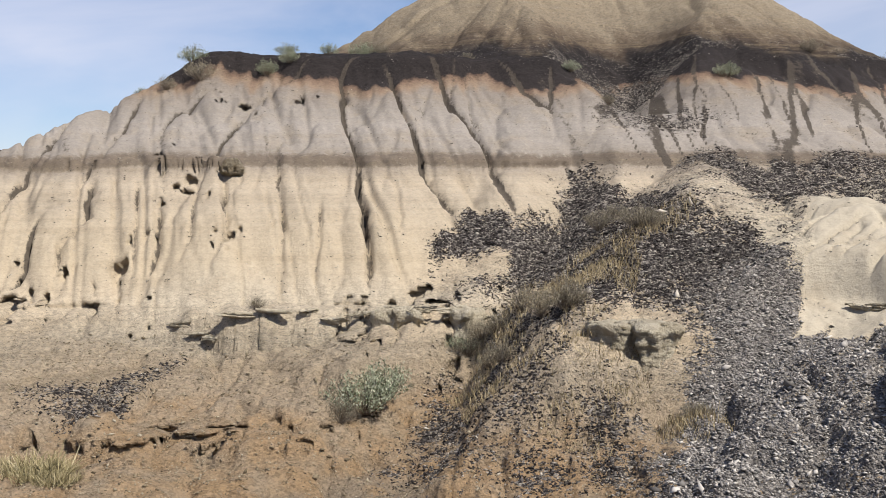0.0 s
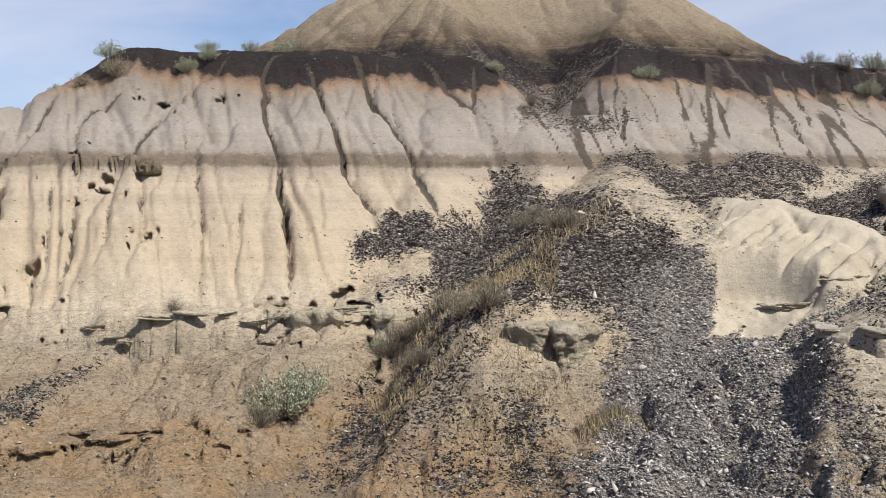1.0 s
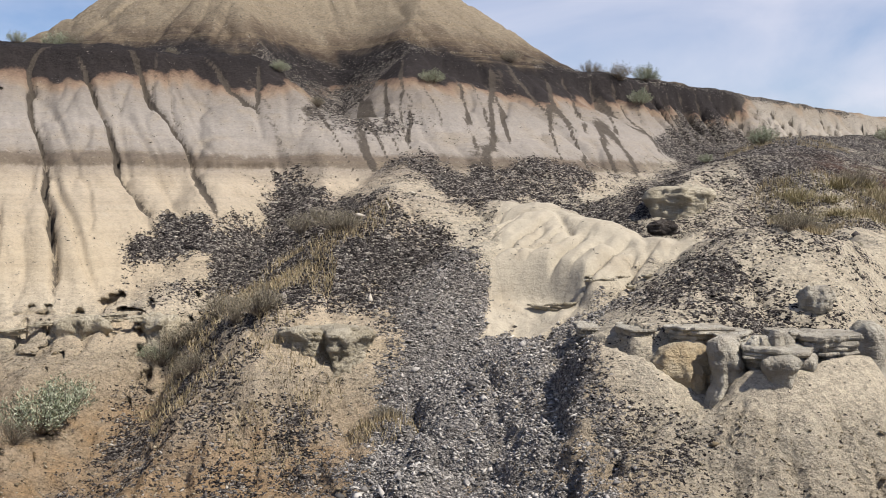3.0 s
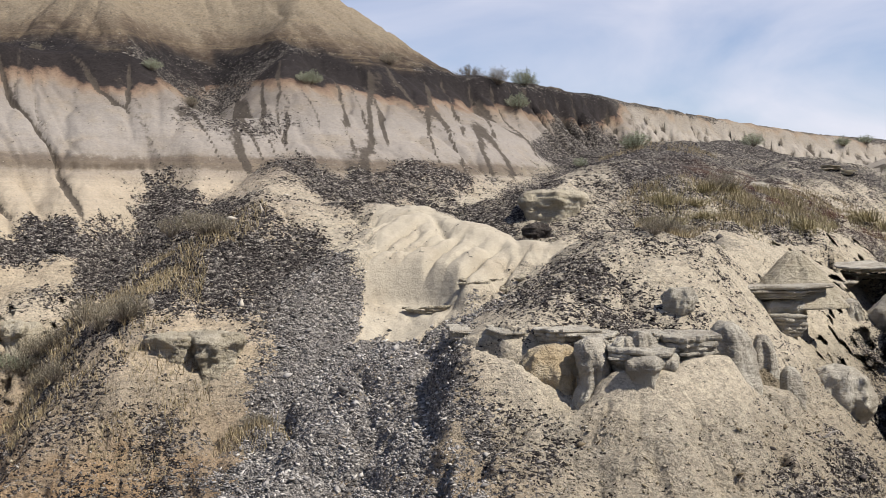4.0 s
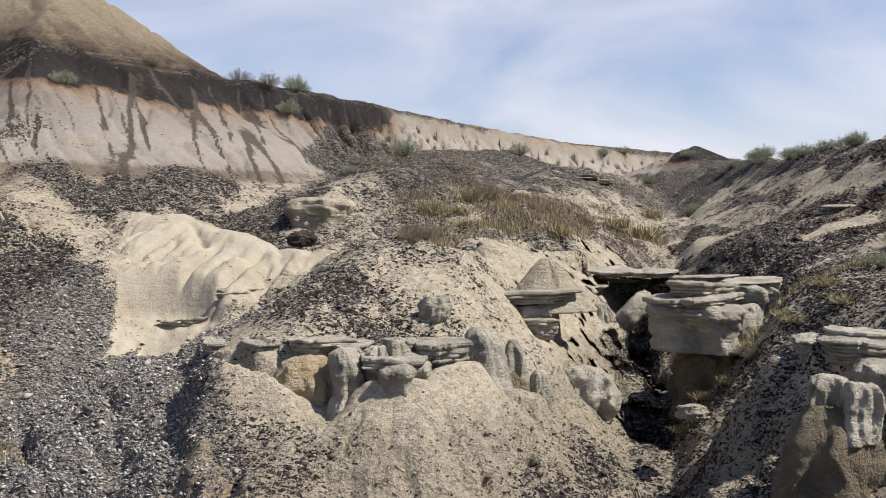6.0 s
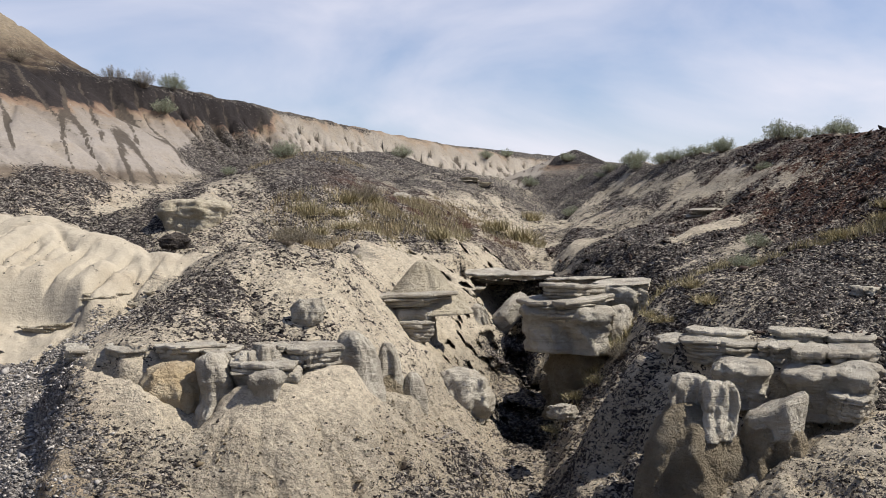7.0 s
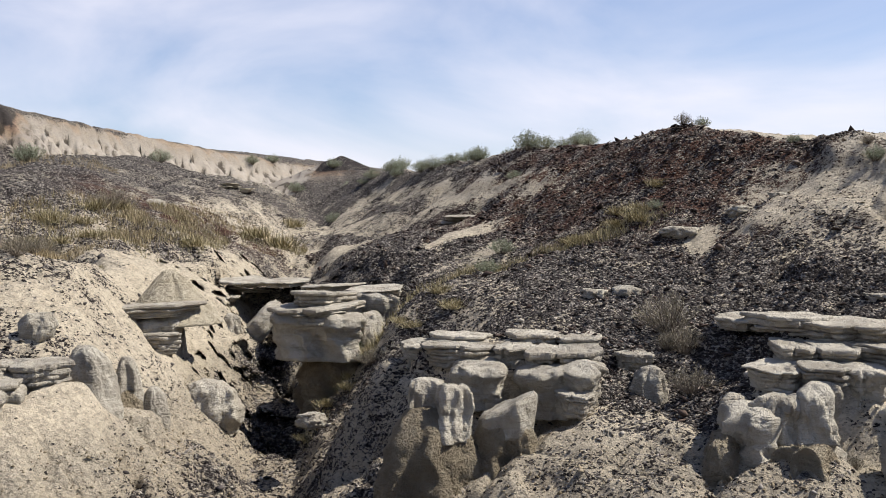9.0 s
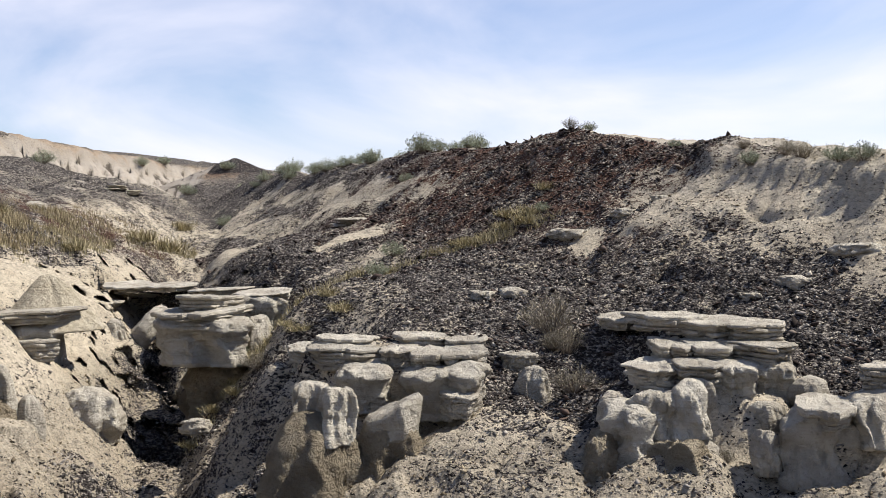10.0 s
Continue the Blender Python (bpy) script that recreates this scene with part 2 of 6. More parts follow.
def butte(x, y):
    d, side, run, _ = along(x, y, EDGE)
    # along the wall; straight across its front, where the edge bends
    k = smooth(3.5, 6.5, x)
    u = (x + 4.1) * 1.01 * (1 - k) + (run - NOSE) * k
    r = np.where(side > 0, -d, d)
    r = r + 0.2 * vnoise(u * 0.55, r * 0.15, 3) * smooth(0, 1.5, d) + 0.2 * vnoise(u * 0.9, r * 0.2, 4)
    z = np.interp(r, *WALL)
    lean = 0.3 - 0.8 * smooth(9, 12.5, u)
    z = z + 0.38 * smooth(8.5, 11, u) * (1 - smooth(0.4, 2.5, r))
    # the crest falls away beyond the butte's shoulder
    z = smin(z, 5.15 + 0.62 * (np.minimum(x, -2.0) + 4.3) + 0.15 * vnoise(x * 0.9, y * 0.4, 19) + 9 * smooth(-3.6, -2.0, x), 0.25)
    reach = np.where(u > 9, smooth(0.05, 0.65, r), smooth(0.1, 1.2, r)) * (1 - smooth(7.2, 8.4, r))
    cut, seam = np.zeros(x.shape), np.zeros(x.shape)
    for k, (depth, line) in enumerate(CLEFTS):
        rs, us = [p[0] for p in line], [p[1] for p in line]
        m = (r > rs[0] - 0.3) & (r < rs[-1] + 0.5) & (u > min(us) - 1.5) & (u < max(us) + 1.5)
        if not m.any():
            continue
        rm, right_half = r[m], us[0] > 9.5
        far = np.abs(u[m] - np.interp(rm, rs, us) - 0.05 * vnoise(rm * 1.9, rm * 0 + k * 3.3, 5) - 0.03 * vnoise(rm * 5.1, rm * 0 + k * 3.3, 25))
        thin = (0.07 + 0.003 * np.clip(rm, 0, 8)) * (0.7 + 0.8 * depth)
        v = (0.2 if not right_half else 0.32) * np.exp(-far / 0.22) * (1 - smooth(0.9, 1.3, far)) + 0.6 * np.maximum(0, 1 - far / (thin * 1.2)) ** 1.1
        down = smooth(rs[0] - 0.2, rs[0] + 0.4, rm) * (1 - smooth(rs[-1] - 0.5, rs[-1] + 0.4, rm))
        # how far the cleft is darkened by colour, for its fines and its shade
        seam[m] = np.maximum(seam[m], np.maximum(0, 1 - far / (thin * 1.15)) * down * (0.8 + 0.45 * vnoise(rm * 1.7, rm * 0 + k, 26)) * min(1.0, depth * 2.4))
        cut[m] = np.maximum(cut[m], (1.2 if not right_half else 1.4) * depth * v * down)
    small = (1 - np.abs(vnoise((u - lean * r) * 1.3, r * 0.2, 6))) ** 8 * 0.34 + (1 - np.abs(vnoise((u - lean * r) * 2.9, r * 0.35, 7))) ** 7 * 0.19 + (1 - np.abs(vnoise((u - lean * r) * 5.7, r * 0.7, 27))) ** 5 * 0.06 + 0.05 * vnoise((u - lean * r) * 2.2, r * 0.9, 12)
    small = small * (0.55 + 0.75 * smooth(9, 11, u))
    # thin rill lines of the right-hand wall, their shade put into the colour mask
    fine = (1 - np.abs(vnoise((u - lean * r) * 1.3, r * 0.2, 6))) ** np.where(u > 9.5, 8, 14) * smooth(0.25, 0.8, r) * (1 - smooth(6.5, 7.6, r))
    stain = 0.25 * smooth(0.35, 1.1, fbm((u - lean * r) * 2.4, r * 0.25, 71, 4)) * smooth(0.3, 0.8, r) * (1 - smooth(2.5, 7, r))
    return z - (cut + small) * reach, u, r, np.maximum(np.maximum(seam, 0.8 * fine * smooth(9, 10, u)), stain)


# beds of sandstone that crop out: line in plan, top, drop at its front
BEDS = {
    "mound": ([(7.1, 12.2), (7.2, 11.4), (7.45, 10.6), (7.8, 10.1), (8.3, 9.8), (8.8, 9.65), (9.3, 9.7), (9.8, 9.85), (10.3, 10.1), (10.8, 10.4)], -0.42, 0.4),
    "fan": ([(7.4, 14.4), (7.9, 14.0), (8.6, 13.7), (9.2, 13.4)], 0.14, 0.03),
    "foot": ([(-3.4, 17.5), (-2.6, 17.35), (-1.8, 17.3), (-1.0, 17.35), (-0.3, 17.45), (0.3, 17.4), (0.9, 17.2), (1.5, 17.1), (2.1, 17.4), (2.8, 17.8)], -0.56, 0.06),
    "band": ([(-4.9, 21.0), (-4.2, 21.2), (-3.4, 21.3), (-2.7, 21.45), (-2.0, 21.6)], 2.32, 0.12),
    "low": ([(-4.4, 13.0), (-3.3, 13.1), (-2.3, 13.35), (-1.3, 13.2), (-0.4, 13.5)], -2.12, 0.25),
    "cap": ([(12.6, 12.6), (13.2, 12.55), (13.7, 12.7), (14.1, 13.1)], -0.12, 0.75),
    "head": ([(16.2, 15.3), (17.0, 15.7), (17.9, 15.6), (18.8, 15.0), (19.3, 14.0)], 0.0, 0.7),
    "window": ([(22.7, 13.9), (23.3, 13.6), (23.8, 13.2)], 1.45, 0.4),
    "bank": ([(24.2, 25.4), (25.4, 25.2), (26.6, 25.0)], 2.85, 0.1),
    "slabs": ([(13.24, 6.99), (13.59, 6.5), (13.7, 6.14), (14.02, 5.62), (14.16, 5.12)], -0.23, 0.08),
    "slabs_low": ([(13.1, 7.3), (12.85, 6.8), (12.7, 6.3), (12.95, 5.9), (13.1, 5.5), (13.25, 5.1), (13.45, 4.7)], -0.31, 0.3),
    "top": ([(15.0, 3.9), (14.8, 3.4), (14.6, 2.9), (14.6, 2.3), (14.75, 1.6)], 0.06, 0.22),
    "middle": ([(13.98, 2.85), (14.1, 2.47), (14.24, 2.05), (14.38, 1.47)], -0.14, 0.22),
    "lower": ([(13.31, 2.86), (13.46, 2.42), (13.57, 1.99), (13.65, 1.65)], -0.30, 0.22),
    "shoulder": ([(13.05, 1.07), (13.3, 0.63), (13.5, 0.3), (13.8, 0.05)], -0.47, 0.5),
}


def shelve(x, y, z):
    """Level the ground behind each bed and let it drop in front."""
    for name, (line, top, drop) in BEDS.items():
        if name == "fan":
            continue
        cx, cy = np.mean([p[0] for p in line]), np.mean([p[1] for p in line])
        size = max(math.hypot(p[0] - cx, p[1] - cy) for p in line)
        m = np.hypot(x - cx, y - cy) < size + 1.6
        if not m.any():
            continue
        px, py = x[m], y[m]
        d, side, run, _ = along(px, py, line)
        total = sum(math.hypot(q[0] - p[0], q[1] - p[1]) for p, q in zip(line[:-1], line[1:]))
        ends = smooth(-0.02, 0.35, run) * (1 - smooth(total - 0.35, total + 0.02, run))
        (ax, ay), (bx, by) = line[0], line[-1]
        away = -1.0 if (bx - ax) * (cy + 0.5) - (by - ay) * (cx - 2.0) < 0 else 1.0
        s = d * side * away + 0.07 * vnoise(px * 3, py * 3, 77)
        back = np.maximum(z[m], top - 0.03 - 0.8 * np.maximum(0, -s) * 8)
        back = np.where(s > -0.05, back, z[m])
        lim = top - drop * smooth(-0.02, 0.16, -s) - 0.35 * np.maximum(0, -s)
        front = np.where(s < 0.12, np.minimum(back, lim + 2.5 * smooth(0.35, 1.1, -s)), back)
        keep = (1 - smooth(0.5, 1.2, d)) * ends
        z[m] = z[m] + (front - z[m]) * keep
    return z


def land(x, y):
    """Height of the ground, and the masks of what covers it."""
    n1, n2 = fbm(x * 0.35, y * 0.35, 20, 4), fbm(x * 1.3, y * 1.3, 30, 4)
    zb, u, r, seam = butte(x, y)
    # upper cone of the butte
    dc = np.hypot(x - 6.7, y - 37.5)
    ang = np.arctan2(x - 6.3, 37.5 - y)
    zc = 12.95 - 0.67 * dc - (1 - np.abs(vnoise(ang * 6, dc * 0.12, 8))) ** 6 * 0.3 * smooth(1, 6, dc) - (1 - np.abs(vnoise(ang * 15, dc * 0.2, 18))) ** 6 * 0.12 * smooth(1, 6, dc)
    zb = smax(zb, zc, 0.5)
    floor = -3.9 + 0.035 * np.clip(np.hypot(x - 8, y - 10) - 8, 0, 60) + 0.35 * n1
    floor = smax(floor, 1.6 - 0.16 * np.hypot(x - 26, y - 30), 0.5)
    z = smax(floor, ridge(x, y, BENCH, 0.35, 0.36, 0.6), 0.4)
    z = smax(z, ridge(x, y, DARK, 0.4, 0.42, 0.8), 0.3)
    spur = ridge(x, y, SPUR, 0.62, 0.62, 0.5) + 0.1 * n1
    fan = ridge(x, y, FAN, 0.38, 0.38, 0.2)
    mound = ridge(x, y, MOUND, 0.45, 0.47, 0.35) + 0.06 * n1
    mound = np.interp(mound, [-6, -1.7, -0.7, -0.58, -0.46, 3], [-6.4, -1.95, -1.02, -0.62, -0.45, 3])
    flute = np.arctan2(x - 10.4, y - 12.6)
    rills = (1 - np.abs(vnoise(flute * 9, np.hypot(x - 10.4, y - 12.6) * 0.35, 14))) ** 4
    mound = mound - 0.22 * rills * smooth(-0.9, -1.4, mound)
    z = smax(z, mound, 0.12)
    z = smax(z, ridge(x, y, FLANK, 0.95, 0.85, 0.25) - 0.12 * rills, 0.2)
    fan = fan - 1.2 * smooth(14.4, 12.0, y) * smooth(11.0, 9.0, x) - (0.2 * (1 - np.abs(vnoise(1.3 * x - 2.1 * y, 0.28 * (0.85 * x + 0.52 * y), 15))) ** 6 + 0.1 * (1 - np.abs(vnoise(2.9 * x - 4.6 * y, 0.5 * (0.85 * x + 0.52 * y), 25))) ** 5) * smooth(0.15, 0.8, along(x, y, FAN)[0])
    z = smax(z, fan, 0.15)
    z = smax(z, spur, 0.25)
    d, side, run, zr = along(x, y, RIGHT)
    rr = np.where(side < 0, d, -d) + 0.35 * vnoise(run * 0.35, d * 0.2, 9) + 0.12 * vnoise(run * 1.1, d * 0.4, 10)
    brow = smooth(6.5, 2.5, y) * (0.2 + 0.1 * vnoise(run * 0.8, run * 0, 16)) * (1 - smooth(0.55, 0.8, rr + 0.3 * np.abs(vnoise(run * 2.6, d * 0.2, 13)) + 0.12 * vnoise(run * 6, d * 0.3, 23)))
    right = zr - 0.4 * smooth(8, 3, y) - 0.14 * smooth(5.5, 1.5, y) - np.interp(rr, *FALL) + brow + 0.07 * n1
    z = smax(z, right, 0.2)
    for pts, steep, flat, k, wide in ((GULLY, 1.1, 0.3, 0.2, 9), (SCREE, 0.5, 0.2, 0.25, 1.1), (FRONT, 0.78, 0.1, 0.2, 9), (BACK, 0.6, 0.15, 0.15, 9)):
        dg, _, _, zg = along(x, y, pts)
        z = smin(z, zg + steep * np.maximum(0, dg - flat) + 2.0 * np.maximum(0, dg - wide), k)
    z = smax(z, ridge(x, y, FILL, 0.42, 0.47, 0.3), 0.15)
    for pts in FEET:
        run_foot = along(x, y, pts)[2]
        z = smax(z, ridge(x, y, pts, 0.95, 0.95, 0.3) - 0.16 * (1 - np.abs(vnoise(run_foot * 2.3, x * 0.6, 28))) ** 4 - 0.06 * (1 - np.abs(vnoise(run_foot * 6.1, x * 1.1, 29))) ** 4, 0.16)
    for pts in BANKS:
        d, _, _, zg = along(x, y, pts)
        z = smax(z, zg - 0.3 * d - 1.3 * np.maximum(0, d - 0.5), 0.12)
    own = smooth(-0.12, 0.2, zb - z)
    z = np.maximum(z, zb) * 0.4 + smax(z, zb, 0.15) * 0.6
    dg, _, _, zg = along(x, y, NOTCH)
    z = smin(z, zg + 0.8 * np.maximum(0, dg - 0.1), 0.2)
    dg, _, _, zg = along(x, y, HOLLOW)
    z = smin(z, zg + 1.05 * np.maximum(0, dg - 0.15), 0.15)
    # knoll on which the camera is carried
    dk = np.hypot(x - 2.2, y + 1.2)
    z = smax(z, -0.5 - np.interp(dk, [0, 2.2, 7, 30], [0, 0.12, 3.4, 5]), 0.3)
    z = np.where(dk < 4.5, np.minimum(z, -0.45), z)
    # hills further off
    for hx, hy, hz, slope in ((-34, 52, 9.5, 0.4), (-20, 38, 4.6, 0.22), (-15, 33, 3.4, 0.3), (133, 151, 16.4, 0.13), (47.3, 39.5, 5.4, 0.42), (70, 62, 6.2, 0.12), (-60, -40, 6, 0.15), (40, -50, 7, 0.2)):
        dh = np.hypot(x - hx, y - hy)
        z = smax(z, hz - slope * dh - 0.05 * np.abs(vnoise(np.arctan2(x - hx, y - hy) * 14, dh * 0.05, 11)) * dh * 0.25, 0.6)
    near = np.hypot(x - 2, y + 0.5)
    z = shelve(x, y, z)
    # hollows under overhangs
    for px, py, wide, deep in PITS:
        z = z - deep * np.exp(-(np.hypot(x - px, y - py) / wide) ** 4)
    # rills and crumbly soil
    rough = smooth(-0.4, 0.6, n2) * 0.6 + 0.4
    z = z + 0.05 * n2 * (1 - 0.5 * smooth(0.3, 1, r) * (1 - smooth(7, 8, r)))
    gul = (1 - np.abs(vnoise(x * 0.9 + 0.35 * n1, y * 0.9, 50))) ** 5
    flow = (1 - np.abs(vnoise(run * 0.9 + 0.4 * n1, d * 0.12, 51))) ** 5 * smooth(0.5, 1.5, rr) * (1 - smooth(8, 10, rr)) * (rr < 12)
    z = z - 0.25 * flow
    z = z - 0.13 * gul * smooth(0.4, 1.2, rr) - 0.09 * gul * (1 - smooth(0, 0.6, rr)) * (r > 7.6)
    z = z + (0.022 * fbm(x * 4.3, y * 4.3, 40, 3) + 0.012 * rough * fbm(x * 13, y * 13, 45, 2)) * (1 - smooth(30, 60, near))
    # rubble below the ledges
    foot = smooth(-0.8, -1.4, z)
    z = z + foot * (0.07 * fbm(x * 2.6, y * 2.6, 55, 3) - 0.08 * (1 - np.abs(vnoise(x * 1.7, y * 0.6, 56))) ** 6) * (1 - smooth(30, 60, near))
    z = z + foot * 0.055 * np.tanh(2 * vnoise(z * 7 + 0.3 * n1, x * 0.5 + y * 0.3, 57)) * (x < 12)
    return z, u, r, rr, seam * own, own


# ------------------------------------------------------------------ materials
def nodes_of(name, rough=0.95, spec=0.15):
    m = bpy.data.materials.new(name)
    m.use_nodes = True
    n, l = m.node_tree.nodes, m.node_tree.links
    b = n["Principled BSDF"]
    b.inputs["Roughness"].default_value = rough
    b.inputs["Specular IOR Level"].default_value = spec
    return m, n, l, b


def add_noise(n, l, vec, scale, detail=5, rough=0.55, distort=0.0):
    t = n.new("ShaderNodeTexNoise")
    t.inputs["Scale"].default_value = scale
    t.inputs["Detail"].default_value = detail
    t.inputs["Roughness"].default_value = rough
    t.inputs["Distortion"].default_value = distort
    if vec is not None:
        l.new(vec, t.inputs["Vector"])
    return t.outputs["Fac"]


def calc(n, l, op, a, b=None, c=None, clamp=False):
    t = n.new("ShaderNodeMath")
    t.operation, t.use_clamp = op, clamp
    for k, v in enumerate((a, b, c)):
        if v is None:
            continue
        if isinstance(v, (int, float)):
            t.inputs[k].default_value = v
        else:
            l.new(v, t.inputs[k])
    return t.outputs[0]


def ramp(n, l, fac, stops, mode="LINEAR"):
    t = n.new("ShaderNodeValToRGB")
    t.color_ramp.interpolation = mode
    el = t.color_ramp.elements
    while len(el) < len(stops):
        el.new(0.5)
    for e, (p, c) in zip(el, stops):
        e.position = p
        e.color = (*c, 1) if len(c) == 3 else c
    l.new(fac, t.inputs["Fac"])
    return t.outputs["Color"]


def blend(n, l, fac, a, b, mode="MIX"):
    t = n.new("ShaderNodeMix")
    t.data_type, t.blend_type = "RGBA", mode
    for key, v in (("Factor", fac), ("A", a), ("B", b)):
        if isinstance(v, (int, float)):
            t.inputs[key].default_value = v
        elif isinstance(v, tuple):
            t.inputs[key].default_value = (*v, 1)
        else:
            l.new(v, t.inputs[key])
    return t.outputs["Result"]


def step_(n, l, v, a, b):
    t = n.new("ShaderNodeMapRange")
    t.interpolation_type = "SMOOTHSTEP"
    t.inputs["From Min"].default_value, t.inputs["From Max"].default_value = a, b
    l.new(v, t.inputs["Value"])
    return t.outputs["Result"]


def attr(n, name):
    t = n.new("ShaderNodeAttribute")
    t.attribute_name = name
    return t.outputs["Fac"]


STRATA = [(-4.2, (0.25, 0.215, 0.165)), (-3.1, (0.26, 0.22, 0.16)), (-2.85, (0.30, 0.25, 0.18)), (-2.5, (0.40, 0.325, 0.22)), (-1.9, (0.45, 0.37, 0.255)),
          (-1.5, (0.47, 0.395, 0.275)), (-1.15, (0.48, 0.42, 0.305)), (-0.95, (0.54, 0.465, 0.33)), (-0.5, (0.54, 0.47, 0.34)), (0.1, (0.52, 0.452, 0.32)),
          (0.9, (0.5, 0.437, 0.315)), (1.35, (0.47, 0.415, 0.31)), (1.7, (0.507, 0.446, 0.332)), (2.04, (0.36, 0.32, 0.25)), (2.1, (0.19, 0.16, 0.12)), (2.34, (0.19, 0.16, 0.125)),
          (2.44, (0.335, 0.31, 0.265)), (3.0, (0.365, 0.342, 0.298)), (3.5, (0.32, 0.298, 0.256)), (3.95, (0.275, 0.245, 0.203)), (4.12, (0.29, 0.22, 0.155)), (4.3, (0.20, 0.14, 0.10)),
          (4.38, (0.04, 0.035, 0.033)), (5.4, (0.032, 0.029, 0.028)), (5.65, (0.05, 0.042, 0.036)), (5.85, (0.09, 0.07, 0.052)), (6.3, (0.16, 0.13, 0.092)), (6.8, (0.26, 0.222, 0.158)), (8.0, (0.31, 0.268, 0.192))]


def ground_material():
    m, n, l, b = nodes_of("badland_sediment", 0.97, 0.1)
    geo = n.new("ShaderNodeNewGeometry")
    pos = geo.outputs["Position"]
    sep = n.new("ShaderNodeSeparateXYZ")
    l.new(pos, sep.inputs[0])
    z = sep.outputs["Z"]
    wob = add_noise(n, l, pos, 0.45, 3)
    fine = add_noise(n, l, pos, 7.0, 6, 0.65)
    frag, bit = n.new("ShaderNodeTexVoronoi"), n.new("ShaderNodeTexVoronoi")
    warp = n.new("ShaderNodeMapping")
    warp.inputs["Scale"].default_value = (1.0, 1.0, 1.7)
    l.new(pos, warp.inputs["Vector"])
    for v, size in ((frag, 15.0), (bit, 33.0)):
        v.inputs["Scale"].default_value = size
        l.new(warp.outputs["Vector"], v.inputs["Vector"])
    tone = n.new("ShaderNodeSeparateColor")
    l.new(frag.outputs["Color"], tone.inputs[0])
    tone_b = n.new("ShaderNodeSeparateColor")
    l.new(bit.outputs["Color"], tone_b.inputs[0])
    mid = add_noise(n, l, pos, 1.6, 5, 0.6)
    grit = add_noise(n, l, pos, 24.0, 4, 0.75)
    zz = calc(n, l, "ADD", z, calc(n, l, "MULTIPLY", calc(n, l, "SUBTRACT", wob, 0.5), 0.28))
    zz = calc(n, l, "ADD", zz, calc(n, l, "MULTIPLY", calc(n, l, "SUBTRACT", fine, 0.5), 0.22))
    zz = calc(n, l, "ADD", zz, attr(n, "wash"))
    col = ramp(n, l, calc(n, l, "DIVIDE", calc(n, l, "ADD", zz, 4.2), 12.2), [((h + 4.2) / 12.2, (0.83 * c[0], 0.79 * c[1], 0.8 * c[2])) for h, c in STRATA])
    free = calc(n, l, "SUBTRACT", 1.0, calc(n, l, "MULTIPLY", step_(n, l, zz, 4.15, 4.4), calc(n, l, "SUBTRACT", 1.0, step_(n, l, zz, 5.3, 5.8))))
    # thin bedding lines
    lay = n.new("ShaderNodeMapping")
    lay.inputs["Scale"].default_value = (0.12, 0.12, 9.0)
    l.new(pos, lay.inputs["Vector"])
    bed = add_noise(n, l, lay.outputs["Vector"], 1.0, 4, 0.7)
    col = blend(n, l, calc(n, l, "MULTIPLY", free, calc(n, l, "MULTIPLY", step_(n, l, bed, 0.48, 0.66), calc(n, l, "SUBTRACT", 0.36, calc(n, l, "MULTIPLY", attr(n, "clean"), 0.26)))), col, (0.22, 0.17, 0.11))
    col = blend(n, l, calc(n, l, "MULTIPLY", attr(n, "clay"), 0.75), col, (0.44, 0.392, 0.308))
    # rill streaks and blotches
    col = blend(n, l, calc(n, l, "MULTIPLY", free, calc(n, l, "MULTIPLY", step_(n, l, mid, 0.48, 0.72), 0.34)), col, (0.30, 0.24, 0.165))
    col = blend(n, l, calc(n, l, "MULTIPLY", free, calc(n, l, "MULTIPLY", step_(n, l, fine, 0.55, 0.75), 0.22)), col, (0.55, 0.50, 0.40))
    # dark fines in the clefts and rills, with their inner shade painted into the colour
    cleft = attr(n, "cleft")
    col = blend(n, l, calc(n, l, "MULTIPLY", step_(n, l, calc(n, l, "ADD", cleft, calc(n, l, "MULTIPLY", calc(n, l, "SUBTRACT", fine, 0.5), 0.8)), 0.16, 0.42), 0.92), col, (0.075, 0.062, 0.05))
    # iron stain
    iron = attr(n, "iron")
    col = blend(n, l, calc(n, l, "MULTIPLY", step_(n, l, calc(n, l, "ADD", iron, calc(n, l, "MULTIPLY", calc(n, l, "SUBTRACT", mid, 0.5), 1.4)), 0.4, 0.9), 0.6), col, (0.36, 0.225, 0.11))
    # cover of dark shale fragments
    shale = attr(n, "shale")
    brk = calc(n, l, "ADD", calc(n, l, "MULTIPLY", calc(n, l, "SUBTRACT", mid, 0.5), 0.5), calc(n, l, "MULTIPLY", calc(n, l, "SUBTRACT", fine, 0.5), 1.0))
    pick = calc(n, l, "ADD", calc(n, l, "MULTIPLY", calc(n, l, "SUBTRACT", tone.outputs[1], 0.5), 0.5), calc(n, l, "MULTIPLY", calc(n, l, "SUBTRACT", tone_b.outputs[1], 0.5), 0.55))
    cover = step_(n, l, calc(n, l, "ADD", calc(n, l, "ADD", shale, brk), pick), 0.5, 0.56)
    hue = calc(n, l, "ADD", calc(n, l, "MULTIPLY", tone.outputs[0], 0.45), calc(n, l, "MULTIPLY", tone_b.outputs[0], 0.55))
    dark = ramp(n, l, hue, [(0.1, (0.018, 0.015, 0.014)), (0.4, (0.05, 0.042, 0.039)), (0.58, (0.11, 0.095, 0.086)), (0.72, (0.25, 0.222, 0.194)), (0.9, (0.48, 0.43, 0.36))])
    rust = attr(n, "rust")
